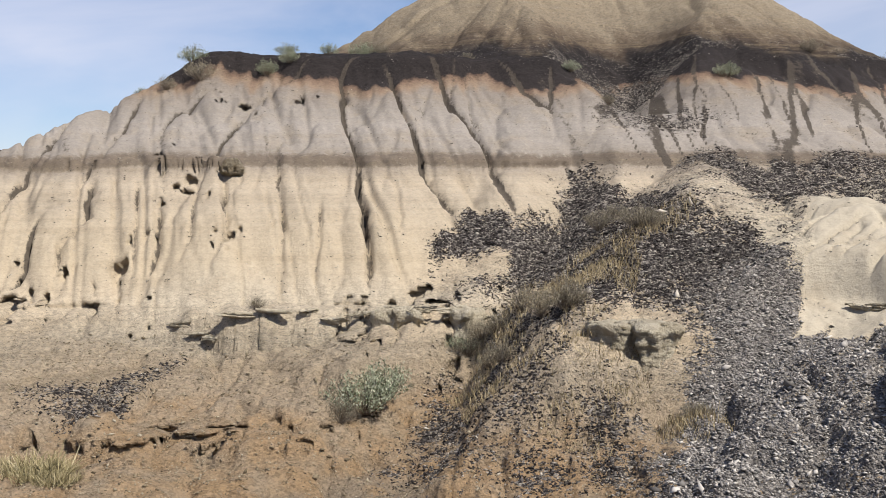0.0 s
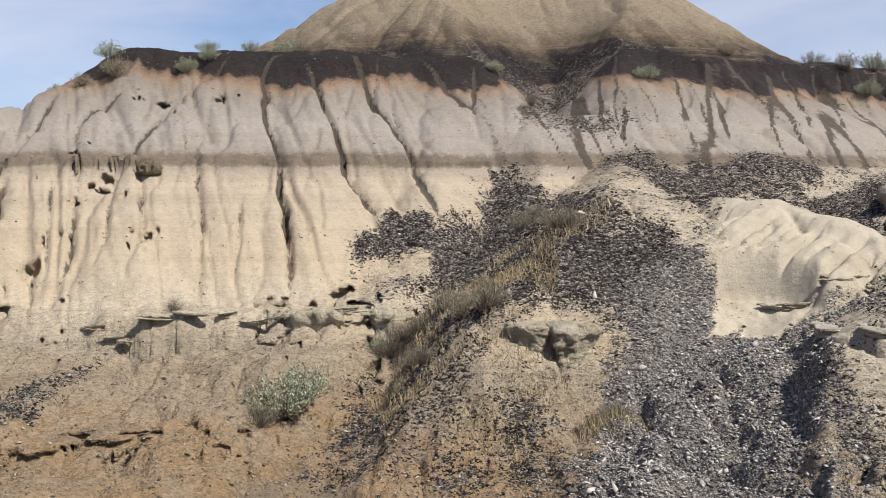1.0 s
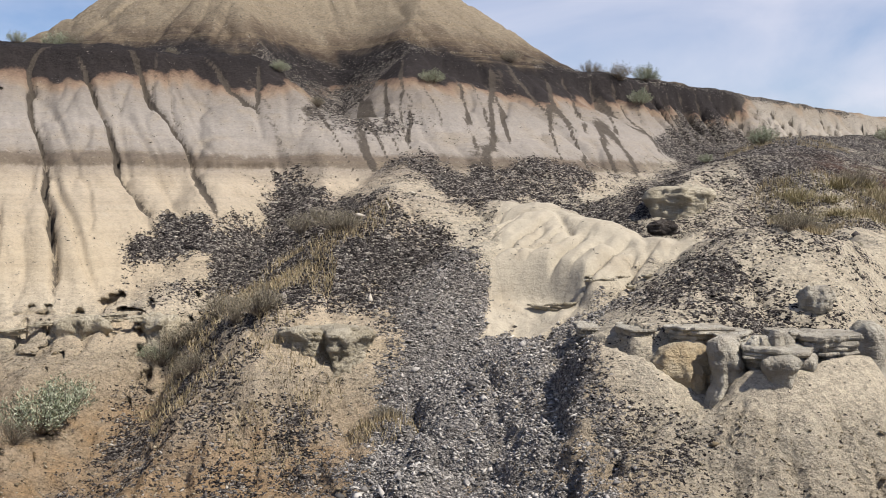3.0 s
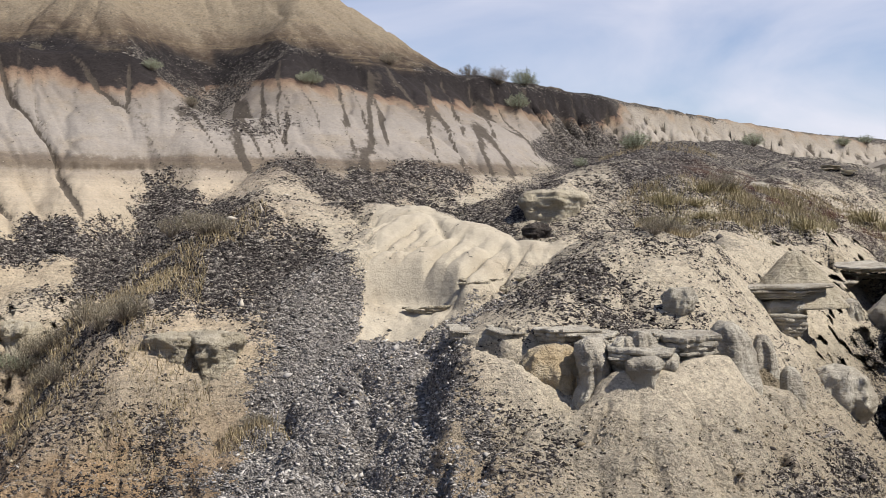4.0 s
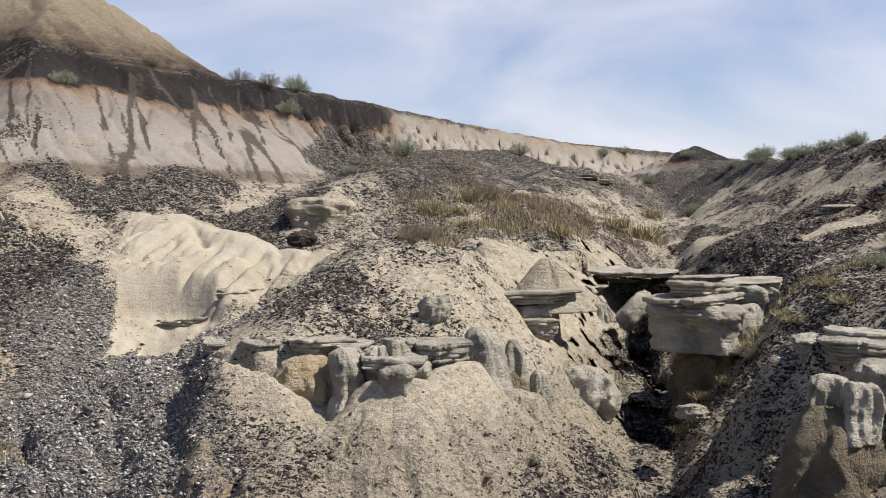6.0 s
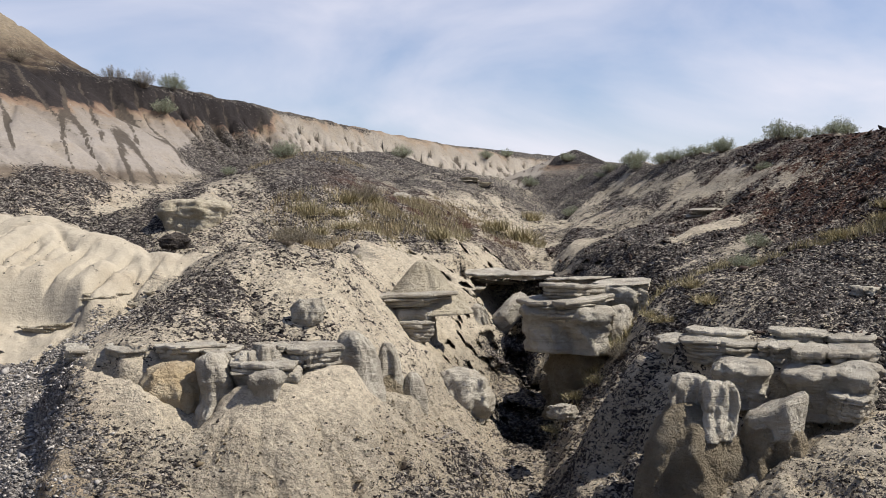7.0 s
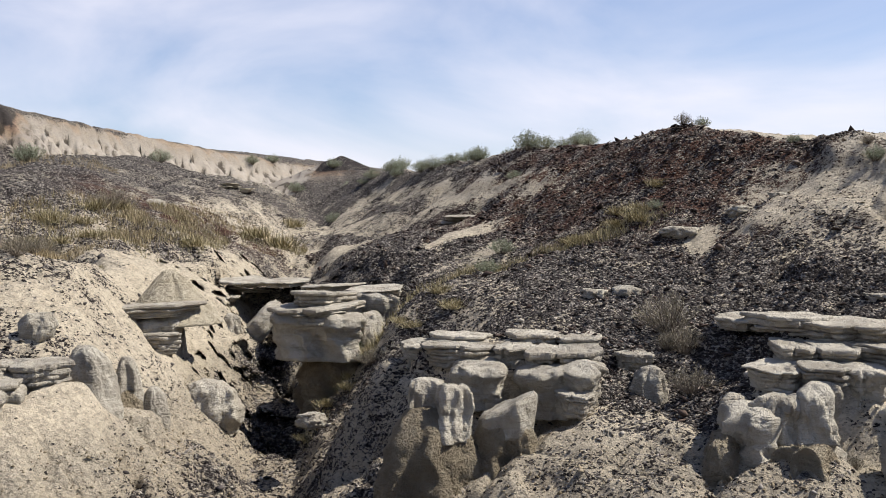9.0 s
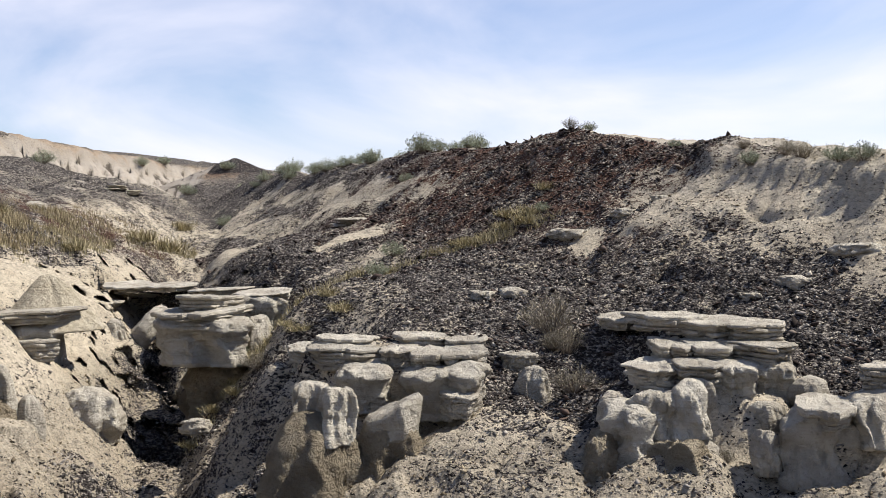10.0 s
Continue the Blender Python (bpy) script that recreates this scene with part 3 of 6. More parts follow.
    dark = blend(n, l, calc(n, l, "MULTIPLY", rust, calc(n, l, "MULTIPLY", step_(n, l, mid, 0.35, 0.6), 0.8)), dark, (0.10, 0.045, 0.028))
    grey = ramp(n, l, hue, [(0.1, (0.075, 0.068, 0.064)), (0.45, (0.22, 0.2, 0.183)), (0.72, (0.37, 0.337, 0.302)), (0.95, (0.5, 0.46, 0.41))])
    dark = blend(n, l, attr(n, "ash"), dark, grey)
    col = blend(n, l, cover, col, dark)
    speck = ramp(n, l, hue, [(0.15, (0.72, 0.72, 0.72)), (0.5, (1.0, 1.0, 1.0)), (0.9, (1.22, 1.2, 1.17))])
    plain = calc(n, l, "SUBTRACT", 1.0, calc(n, l, "MULTIPLY", attr(n, "clean"), 0.8))
    col = blend(n, l, calc(n, l, "MULTIPLY", plain, calc(n, l, "SUBTRACT", 1.0, cover)), col, blend(n, l, 1.0, col, speck, "MULTIPLY"))
    col = blend(n, l, 1.0, col, (0.85, 0.85, 0.85), "MULTIPLY")
    l.new(col, b.inputs["Base Color"])
    crumb = calc(n, l, "ADD", 0.5, calc(n, l, "MULTIPLY", 0.5, calc(n, l, "MAXIMUM", cover, step_(n, l, zz, -0.7, -1.2))))
    h = calc(n, l, "MULTIPLY", crumb, calc(n, l, "ADD", calc(n, l, "MULTIPLY", fine, 0.6), calc(n, l, "MULTIPLY", grit, 0.35)))
    h = calc(n, l, "MULTIPLY", h, calc(n, l, "SUBTRACT", 1.0, calc(n, l, "MULTIPLY", attr(n, "clean"), 0.6)))
    h = calc(n, l, "ADD", h, calc(n, l, "MULTIPLY", bed, calc(n, l, "SUBTRACT", 0.12, calc(n, l, "MULTIPLY", attr(n, "clean"), 0.08))))
    lump = calc(n, l, "ADD", calc(n, l, "MULTIPLY", frag.outputs["Distance"], -0.45), calc(n, l, "MULTIPLY", bit.outputs["Distance"], -0.25))
    h = calc(n, l, "ADD", h, calc(n, l, "MULTIPLY", cover, lump))
    bump = n.new("ShaderNodeBump")
    bump.inputs["Strength"].default_value = 1.0
    bump.inputs["Distance"].default_value = 0.17
    l.new(h, bump.inputs["Height"])
    l.new(bump.outputs["Normal"], b.inputs["Normal"])
    return m


SEDIMENT = ground_material()

# ------------------------------------------------------------------ the ground sheet
CX, CY = 2.0, -0.5
FINE_AZ = 0.12


# patches of ground, in plan: share of shale, outline
ZONES = [(1.15, [(1.9, 20.5), (2.5, 20.0), (3.0, 19.6), (3.6, 20.3), (4.1, 21.7), (4.7, 22.1), (5.4, 20.7), (5.9, 18.6), (5.6, 16.4), (6.5, 15.8), (6.8, 14.9), (6.2, 13.6), (5.5, 13.7), (4.8, 14.3), (4.0, 14.6), (3.1, 16.5), (2.8, 18.4), (2.5, 18.8), (1.6, 19.3), (1.1, 18.9), (1.4, 19.7)]),
         (0.08, [(1.6, 19.3), (2.6, 19.2), (2.7, 18.5), (2.0, 18.4), (1.2, 18.6)]),
         (0.3, [(5.9, 17.3), (6.6, 18.1), (7.1, 17.5), (7.5, 16.7), (7.3, 15.8), (7.0, 15.5), (6.6, 16.2), (6.0, 16.5)]),
         (0.15, [(5.1, 20.5), (5.6, 21.5), (6.3, 21.6), (6.7, 19.8), (7.1, 19.7), (6.1, 19.3), (5.5, 20.2)]),
         (0.56, [(1.6, 16.1), (2.8, 13.1), (4.0, 12.9), (4.1, 12.1), (3.8, 11.3), (0.6, 13.3), (0.7, 14.0), (1.1, 15.4)]),
         (0.1, [(3.6, 14.0), (4.3, 14.4), (4.7, 14.2), (4.6, 13.9), (4.8, 13.4), (4.7, 13.1), (4.3, 11.8), (4.0, 12.1), (4.0, 13.0), (3.5, 13.0), (3.0, 13.0), (2.9, 13.6), (3.4, 13.8)]),
         (1.0, [(6.4, 13.6), (7.0, 13.6), (7.3, 12.1), (6.7, 10.3), (6.5, 10.2), (6.2, 10.2), (5.9, 9.6), (4.3, 11.2), (4.5, 12.1), (4.8, 13.1), (5.4, 13.6)])]
ZONES += [(0.92, [(7.8, 22.2), (8.3, 21.8), (9.5, 21.9), (10.0, 22.3), (11.1, 22.4), (11.8, 22.3), (12.3, 22.0), (11.7, 21.5), (10.7, 21.0), (10.2, 20.2), (9.5, 20.7), (7.4, 18.7), (6.9, 18.8)]),
          (0.1, [(10.7, 20.6), (11.5, 21.6), (12.3, 21.8), (11.4, 20.4), (10.7, 20.0)]),
          (0.12, [(12.9, 22.3), (13.7, 23.1), (15.9, 25.8), (16.4, 25.2), (15.7, 24.6), (13.7, 22.8), (12.2, 21.3), (12.0, 21.5)]),
          (0.8, [(10.8, 19.8), (12.2, 21.3), (13.4, 22.1), (11.1, 17.8), (9.9, 17.4)]),
          (1.0, [(15.3, 25.5), (18.2, 29.6), (20.9, 30.4), (22.4, 29.2), (22.9, 28.2), (17.4, 20.7), (14.2, 18.3), (14.6, 20.2), (16.2, 24.5)]),
          (0.6, [(14.8, 23.3), (14.6, 20.2), (13.5, 17.7), (12.3, 17.1), (12.0, 17.6), (13.1, 18.5)]),
          (0.48, [(7.7, 13.6), (8.3, 13.5), (9.2, 13.6), (9.8, 13.3), (9.7, 12.0), (10.2, 11.8), (10.3, 11.1), (10.6, 10.7), (9.9, 10.3), (8.6, 10.3), (7.8, 10.8), (7.5, 12.9)])]
ZONES += [(0.34, [(10.4, 11.9), (10.8, 11.4), (11.3, 11.2), (10.3, 10.5), (9.8, 10.6), (9.8, 11.4)]),
          (0.4, [(6.5, 10.3), (7.0, 9.7), (7.4, 9.1), (7.0, 8.4), (5.9, 9.6), (6.3, 10.4)]),
          (0.1, [(8.1, 9.9), (9.4, 9.9), (10.5, 9.7), (10.8, 9.4), (9.9, 8.6), (7.2, 8.4)]),
          (0.04, [(13.4, 13.9), (14.5, 15.8), (15.5, 16.1), (16.0, 15.7), (16.1, 15.4), (15.9, 14.5), (14.3, 13.7)]),
          (0.45, [(11.8, 11.0), (12.6, 11.5), (12.8, 11.2), (12.0, 10.6), (11.6, 10.6)])]
ZONES += [(0.22, [(12.0, 1.9), (13.0, 1.75), (13.9, 1.7), (14.0, 1.2), (13.2, 1.0), (12.0, 1.1)]), (0.5, [(11.6, 4.6), (12.9, 4.5), (13.3, 3.9), (12.9, 3.1), (11.6, 3.2)])]
ZONES += [(0.5, [(10.6, 7.6), (12.6, 8.2), (13.4, 7.6), (12.6, 6.6), (11.4, 6.2), (10.4, 6.2)])]
# bare streaks and pale ground of the right-hand slope
ZONES += [(0.12, [(26.9, 21.9), (28.6, 22.1), (30.2, 21.7), (30.0, 21.2), (27.9, 21.0), (27.0, 21.4)]), (0.15, [(25.1, 16.6), (25.6, 16.1), (25.6, 14.5), (25.0, 13.3), (24.2, 14.2), (24.4, 15.5)]),
          (0.1, [(20.0, 12.2), (21.8, 12.4), (21.6, 11.4), (21.2, 11.6), (19.4, 11.3)]), (0.25, [(22.5, 18.3), (24.3, 16.6), (21.9, 15.6), (21.2, 15.9)]), (0.3, [(17.2, 9.6), (18.9, 10.0), (19.2, 9.6), (17.4, 9.1)])]
ZONES += [(0.64, [(21.2, 6.2), (20.9, 5.3), (18.8, 3.8), (18.6, 3.1), (17.9, 2.0), (17.6, 2.2), (17.8, 3.3), (18.0, 4.3), (19.2, 5.3)]),
          (0.16, [(20.9, 5.3), (20.1, 4.0), (19.5, 3.0), (19.1, 2.4), (18.4, 1.4), (18.3, 0.4), (17.3, 0.4), (17.4, 1.4), (17.9, 2.0), (18.6, 3.1), (18.8, 3.8), (19.6, 4.5)]),
          (0.05, [(18.7, 5.8), (19.0, 5.5), (18.4, 5.1), (18.4, 5.6)]), (0.05, [(18.8, 5.0), (19.0, 4.4), (18.9, 4.1), (18.4, 4.0), (18.6, 4.6)]), (0.05, [(17.6, 1.5), (17.5, 0.9), (17.3, 0.9), (17.2, 1.3)])]
FANPATCH = [(7.8, 17.0), (8.4, 16.5), (9.1, 15.5), (9.8, 14.4), (10.3, 13.3), (9.6, 13.7), (8.9, 14.1), (9.1, 13.8), (8.7, 13.7), (8.3, 13.6), (8.0, 13.4), (7.7, 13.6), (7.3, 13.4), (6.8, 13.8), (7.0, 14.1), (6.4, 13.6), (6.5, 14.0), (6.8, 14.7), (7.0, 14.9), (7.3, 15.4)]


def within(x, y, line, edge, wander, seed):
    """1 inside a closed outline, 0 outside, with a frayed edge."""
    px, py = np.array([p[0] for p in line]), np.array([p[1] for p in line])
    out = np.zeros(x.shape)
    m = (x > px.min() - 1) & (x < px.max() + 1) & (y > py.min() - 1) & (y < py.max() + 1)
    if not m.any():
        return out
    qx, qy = x[m], y[m]
    qx, qy = qx + wander * fbm(qx * 1.9, qy * 1.9, seed, 3), qy + wander * fbm(qx * 1.9, qy * 1.9, seed + 5, 3)
    best, odd = np.full(qx.shape, 9.0), np.zeros(qx.shape, bool)
    for ax, ay, bx, by in zip(px, py, np.roll(px, -1), np.roll(py, -1)):
        k = np.clip(((qx - ax) * (bx - ax) + (qy - ay) * (by - ay)) / ((bx - ax) ** 2 + (by - ay) ** 2 + 1e-9), 0, 1)
        best = np.minimum(best, np.hypot(qx - ax - k * (bx - ax), qy - ay - k * (by - ay)))
        if ay != by:
            odd ^= ((ay > qy) != (by > qy)) & (qx < (bx - ax) * (qy - ay) / (by - ay) + ax)
    out[m] = smooth(-edge, edge, np.where(odd, best, -best))
    return out


def cover_masks(x, y, z, u, r, rr, own):
    d_right, s_right, run_right, _ = along(x, y, RIGHT)
    streak = fbm(run_right * 1.1, rr * 0.32, 61, 4) * smooth(0.1, 0.8, d_right * -s_right) * smooth(-0.3, 0.5, -rr + 9.5)
    patch = 0.26 * fbm(x * 0.9, y * 0.9, 60, 4) + 0.2 * fbm(x * 3.3, y * 3.3, 62, 3)
    d_spur, s_spur, run_spur, z_spur = along(x, y, SPUR)
    d_scree = along(x, y, SCREE)[0]
    d_dark = along(x, y, DARK)[0]
    d_bench = along(x, y, BENCH)[0]
    d_hol = along(x, y, HOLLOW)[0]
    d_back = along(x, y, BACK)[0]
    d_mound, s_mound = along(x, y, MOUND)[:2]
    d_gul, s_gul = along(x, y, GULLY)[:2]
    wall = own * (1 - smooth(6.8, 8.0, r)) * smooth(0.0, 0.3, r)
    shale = 0.0 * x
    for v in (blob(x, y, 5.4, 17.0, 2.6, 2.2) * 0.82, blob(x, y, 3.9, 17.9, 1.5, 2.0, -20) * 0.95, (1 - smooth(0.8, 2.0, d_scree)) * 1.0,
              blob(x, y, 5.9, 15.0, 1.5, 2.0) * 0.82, blob(x, y, 2.6, 13.3, 1.8, 1.6) * 0.48, blob(x, y, 4.0, 12.4, 1.5, 1.0) * 0.36, blob(x, y, 3.4, 15.4, 1.3, 1.4) * 0.72,
              (1 - smooth(1.5, 4.5, d_dark)) * 1.05, (1 - smooth(1.6, 4.0, d_bench)) * 1.0, (1 - smooth(0.3, 1.1, d_back)) * 0.6,
              smooth(-0.6, 0.3, rr) * (1 - smooth(14, 18, rr)) * (1.05 - 0.4 * smooth(4.5, 8, rr)) * (0.15 + 0.85 * smooth(-0.3, 0.5, d_gul * s_gul)), (1 - smooth(0.5, 1.5, d_gul)) * 0.6 * (x > 9), blob(x, y, 18.5, 19.3, 4.5, 1.8, 42) * 0.85, blob(x, y, 12.6, 13.6, 1.6, 0.7, 40) * 0.35,
              blob(x, y, 9.4, 11.5, 2.4, 1.3, 35) * 0.5, blob(x, y, 9.4, 12.0, 3.4, 2.0, 35) * 0.3, blob(x, y, 13, 14.2, 2.6, 1.6, 40) * 0.34, blob(x, y, 24, 27, 8, 5) * 0.85, blob(x, y, 21, 18.6, 3, 1.2, 42) * 0.7, blob(x, y, 16, 17.4, 3.4, 1.4, 45) * 0.66, blob(x, y, 8.2, 20.8, 1.5, 2.0) * 0.8,
              blob(x, y, -3.6, 15.3, 0.35, 1.7, -15) * 0.55, blob(x, y, -4.2, 14.6, 0.8, 0.6, 40) * 0.45, blob(x, y, 133, 151, 60, 60) * 1.0, blob(x, y, 6.3, 9.6, 2.6, 1.3, 40) * 0.42, blob(x, y, 8.8, 9.6, 1.6, 0.8, 0) * 0.3):
        shale = np.maximum(shale, v)
    pale_brow = np.maximum.reduce([blob(x, y, 18.9, 2.2, 1.3, 1.5, 20), blob(x, y, 19.0, 1.0, 1.3, 0.8), 0.8 * blob(x, y, 19.9, 3.7, 0.7, 0.7)]) * (0.95 + 0.35 * fbm(x * 1.7, y * 1.7, 68, 3))
    pale_brow = np.clip(pale_brow, 0, 1)
    feet = np.maximum.reduce([1 - smooth(0.25, 0.9, along(x, y, pts)[0]) for pts in FEET]) * 0.85
    shale = shale * (1 - 0.9 * np.maximum.reduce([blob(x, y, 7.5, 15.0, 0.9, 1.5, 20), pale_brow, feet, blob(x, y, 17.1, 0.8, 0.6, 0.5) * 0.8, blob(x, y, 18.72, 5.6, 0.3, 0.22), blob(x, y, 18.66, 4.78, 0.28, 0.25), blob(x, y, 19.1, 4.36, 0.3, 0.2), blob(x, y, 26.2, 16.4, 0.35, 1.5, -25) * 0.8, blob(x, y, 27.6, 19.0, 0.5, 1.6, -35) * 0.8, blob(x, y, 20.7, 11.9, 0.8, 0.3, 20) * 0.6, blob(x, y, 24.6, 17.5, 0.7, 2.2, -20) * 0.6, blob(x, y, 23.9, 12.4, 0.6, 1.6, -20) * 0.7, blob(x, y, 6.2, 18.0, 0.8, 1.0) * 0.8, blob(x, y, 4.3, 13.5, 0.45, 0.7) * 0.9]))
    bare = smooth(0.12, 0.5, fbm(x * 0.6, y * 0.6, 67, 3)) * np.maximum.reduce([blob(x, y, 11.5, 19.5, 4.0, 2.2, 30), 0.8 * blob(x, y, 9.5, 22.5, 3.0, 1.5), 0.3 * blob(x, y, 18, 21.5, 4, 1.5, 45)])
    shale = shale * (1 - 0.75 * bare)
    shale = np.where(shale > 0.05, np.clip(shale + patch * smooth(0.05, 0.4, shale) + 0.42 * streak * smooth(7, 11, y) * (d_right < 12) * (s_gul > 0) * (1 - pale_brow), 0, 1), 0)
    shale = np.maximum(shale * (1 - 0.97 * wall), smooth(0.4, 1.0, -r) * (z < 5.6) * 0.25 * (u < 30))
    shale = np.maximum(shale, np.maximum.reduce([0.7 * blob(x, y, 2.3, 18.9, 0.9, 1.3, -25), 0.3 * blob(x, y, 6.4, 26.0, 0.6, 1.6), 0.6 * blob(x, y, 6.6, 23.6, 1.4, 0.8)]) * (0.75 + 0.5 * fbm(x * 2.2, y * 2.2, 66, 3)))
    speck = 0.2 * fbm(x * 0.8, y * 0.8, 69, 3) + 0.2 * fbm(x * 2.6, y * 2.6, 72, 3)
    for k, (share, line) in enumerate(ZONES):
        m = within(x, y, line, 0.32, 0.26, 73 + k)
        shale = shale + (np.clip(share + speck * smooth(0.05, 0.3, share), 0, 1.2) - shale) * m
    clean = within(x, y, FANPATCH, 0.07, 0.1, 70)
    shale = shale * (1 - clean)
    rust = blob(x, y, 22.6, 9.0, 6, 2.6, 64) + blob(x, y, 20, 20, 3, 2)
    iron = np.maximum(smooth(-1.5, -2.0, z) * smooth(-3.0, -2.5, z) * 0.66 * (x < 5), blob(x, y, 2.6, 11.8, 1.8, 0.9) * 0.8)
    ash = 1 - smooth(0.9, 2.2, along(x, y, SCREE)[0])
    wash = own * smooth(3.2, 4.1, z) * (0.26 * vnoise(u * 0.75, r * 0.2, 63) + 0.2 * vnoise(u * 2.1, r * 0.5, 64) + 0.12 * vnoise(u * 6, r, 65)) - 1.25 * own * smooth(25.5, 30, u) * smooth(3.4, 4.2, z)
    clay = np.maximum.reduce([1.25 * pale_brow, 0.85 * smooth(6.2, 7.2, x - 0.12 * (y - 10)) * (1 - own) * (y < 32), 0.3 * own * smooth(27, 31, u), blob(x, y, 7.7, 15.2, 1.3, 1.9, 20), 0.7 * blob(x, y, 9.6, 12.2, 2.4, 1.6, 35), 0.6 * blob(x, y, -1, 17.8, 4.5, 0.7), 0.5 * blob(x, y, 6.3, 18.3, 0.9, 1.0)])
    clay = np.maximum(clay, clean)
    return dict(clean=np.maximum(clean, 0.75 * own * (1 - smooth(6.3, 7.3, r)) * smooth(0.3, 0.9, r)), shale=shale, rust=np.clip(rust, 0, 1), iron=iron, ash=ash, wash=wash, clay=clay)


# holes: place, half width, half height, depth, heading into the bank
CAVES = [(-3.21, 23.4, 0.18, 0.1, 0.7, 95), (-4.57, 21.1, 0.13, 0.13, 0.7, 95), (-3.9, 20.9, 0.22, 0.18, 0.7, 95), (-1.87, 23.31, 0.13, 0.08, 0.6, 90), (-4.75, 18.88, 0.18, 0.16, 0.6, 95), (-2.73, 19.0, 0.08, 0.08, 0.5, 90),
         (-6.57, 17.96, 0.34, 0.24, 1.0, 100), (-5.16, 18.07, 0.16, 0.1, 0.7, 95), (-3.89, 17.61, 0.11, 0.07, 0.6, 95), (1.24, 16.95, 0.36, 0.26, 0.9, 80), (-0.12, 18.0, 0.13, 0.06, 0.5, 90),
         (-0.32, 17.47, 0.08, 0.16, 0.4, 90), (0.45, 18.1, 0.16, 0.06, 0.5, 90), (0.11, 17.04, 0.1, 0.16, 0.4, 90), (1.6, 16.4, 0.13, 0.16, 0.6, 70), (-0.59, 13.5, 0.16, 0.08, 0.35, 85), (-3.68, 13.2, 0.3, 0.05, 0.3, 95), (-1.9, 13.5, 0.22, 0.05, 0.3, 90),
         (17.8, 15.4, 0.5, 0.3, 0.9, 50, -0.4), (18.6, 14.9, 0.45, 0.3, 0.9, 50, -0.4), (15.4, 12.4, 0.45, 0.35, 0.9, 45, -1.65)]


GRID = {}


def build_ground():
    az = np.concatenate([np.arange(-28, 86, FINE_AZ), np.arange(86.5, 331, 3.0)])
    rad = np.concatenate([np.geomspace(0.4, 7, 22)[:-1], np.exp(np.arange(np.log(7), np.log(9.5), 0.005)), np.exp(np.arange(np.log(9.5), np.log(26.5), 0.0032)), np.exp(np.arange(np.log(26.5), np.log(36), 0.005)), np.exp(np.arange(np.log(36), np.log(80), 0.008)), np.geomspace(81, 2500, 80)])
    A, R = np.meshgrid(np.radians(az), rad)
    X, Y = CX + R * np.sin(A), CY + R * np.cos(A)
    Z, U, RB, RR, SEAM, OWN = land(X, Y)
    nr, na = X.shape
    # small caves and holes driven level into the banks
    IX, IY = np.zeros(X.shape), np.zeros(X.shape)
    for cx, cy, wide, high, deep, way, *up in CAVES:
        if not up:
            wide, high, deep = 0.75 * wide, 0.7 * high, 0.6 * deep
        cz = up[0] if up else float(land(np.array([cx]), np.array([cy]))[0][0])
        c, s = math.cos(radians(way)), math.sin(radians(way))
        across, rise = (X - cx) * s - (Y - cy) * c, Z - cz
        near = (np.hypot(X - cx, Y - cy) < 4 * wide + 0.6)
        q = (np.hypot(across / wide, rise / high) * (1 + 0.9 * vnoise(X * 6, Z * 8, 91))) ** 6
        push = np.where(near, deep * np.exp(-np.clip(q, 0, 50)), 0)
        IX, IY = np.maximum(IX, push * c), np.maximum(IY, push * s)
    # slits under the harder beds of the wall and of its foot
    for top, half, deep, seed, share, zone in ((2.1, 0.05, 0.12, 92, 0.12, (U > -6) & (U < 9) & (RB > 2) & (RB < 6)), (-0.66, 0.05, 0.12, 93, 0.15, (U > -4) & (U < 8) & (RB > 5) & (RB < 9)),
                                               (-2.12, 0.045, 0.25, 94, 0.1, (X > -7) & (X < 1) & (Y > 11) & (Y < 15)), (-1.2, 0.03, 0.2, 95, 0.15, (X > -7) & (X < 2) & (Y > 14) & (Y < 18))):
        level = top + 0.06 * vnoise(U * 0.6, RB * 0, seed + 7)
        gate = smooth(share, share + 0.3, fbm(U * 1.3, RB * 0, seed, 3))
        IY = np.maximum(IY, np.where(zone, deep * gate * np.exp(-np.clip(np.abs((Z - level) / half), 0, 3) ** 4), 0))
    masks = cover_masks(X, Y, Z, U, RB, RR, OWN)
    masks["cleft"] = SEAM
    GRID.update(masks, z=Z, rad=np.log(rad), cols=int((az < 86.4).sum()))
    verts = np.stack([X + IX, Y + IY, Z], -1).reshape(-1, 3)
    i = np.arange(nr - 1)[:, None] * na + np.arange(na)[None, :]
    j = np.arange(nr - 1)[:, None] * na + (np.arange(na)[None, :] + 1) % na
    quads = np.stack([i, j, j + na, i + na], -1).reshape(-1, 4)
    # close the middle
    verts = np.concatenate([verts, [[CX, CY, Z[0].mean()]]])
    mid = len(verts) - 1
    fan = np.stack([np.arange(na), (np.arange(na) + 1) % na, np.full(na, mid)], -1)
    me = bpy.data.meshes.new("ground")
    me.vertices.add(len(verts))
    me.vertices.foreach_set("co", verts.ravel())
    corners = np.concatenate([quads.ravel(), fan[:, ::-1].ravel()]).astype(np.int32)
    starts = np.concatenate([np.arange(0, quads.size, 4), quads.size + np.arange(0, fan.size, 3)]).astype(np.int32)
    me.loops.add(len(corners))
    me.loops.foreach_set("vertex_index", corners)
    me.polygons.add(len(starts))
    me.polygons.foreach_set("loop_start", starts)
    me.polygons.foreach_set("use_smooth", np.ones(len(starts), dtype=bool))
    me.update(calc_edges=True)
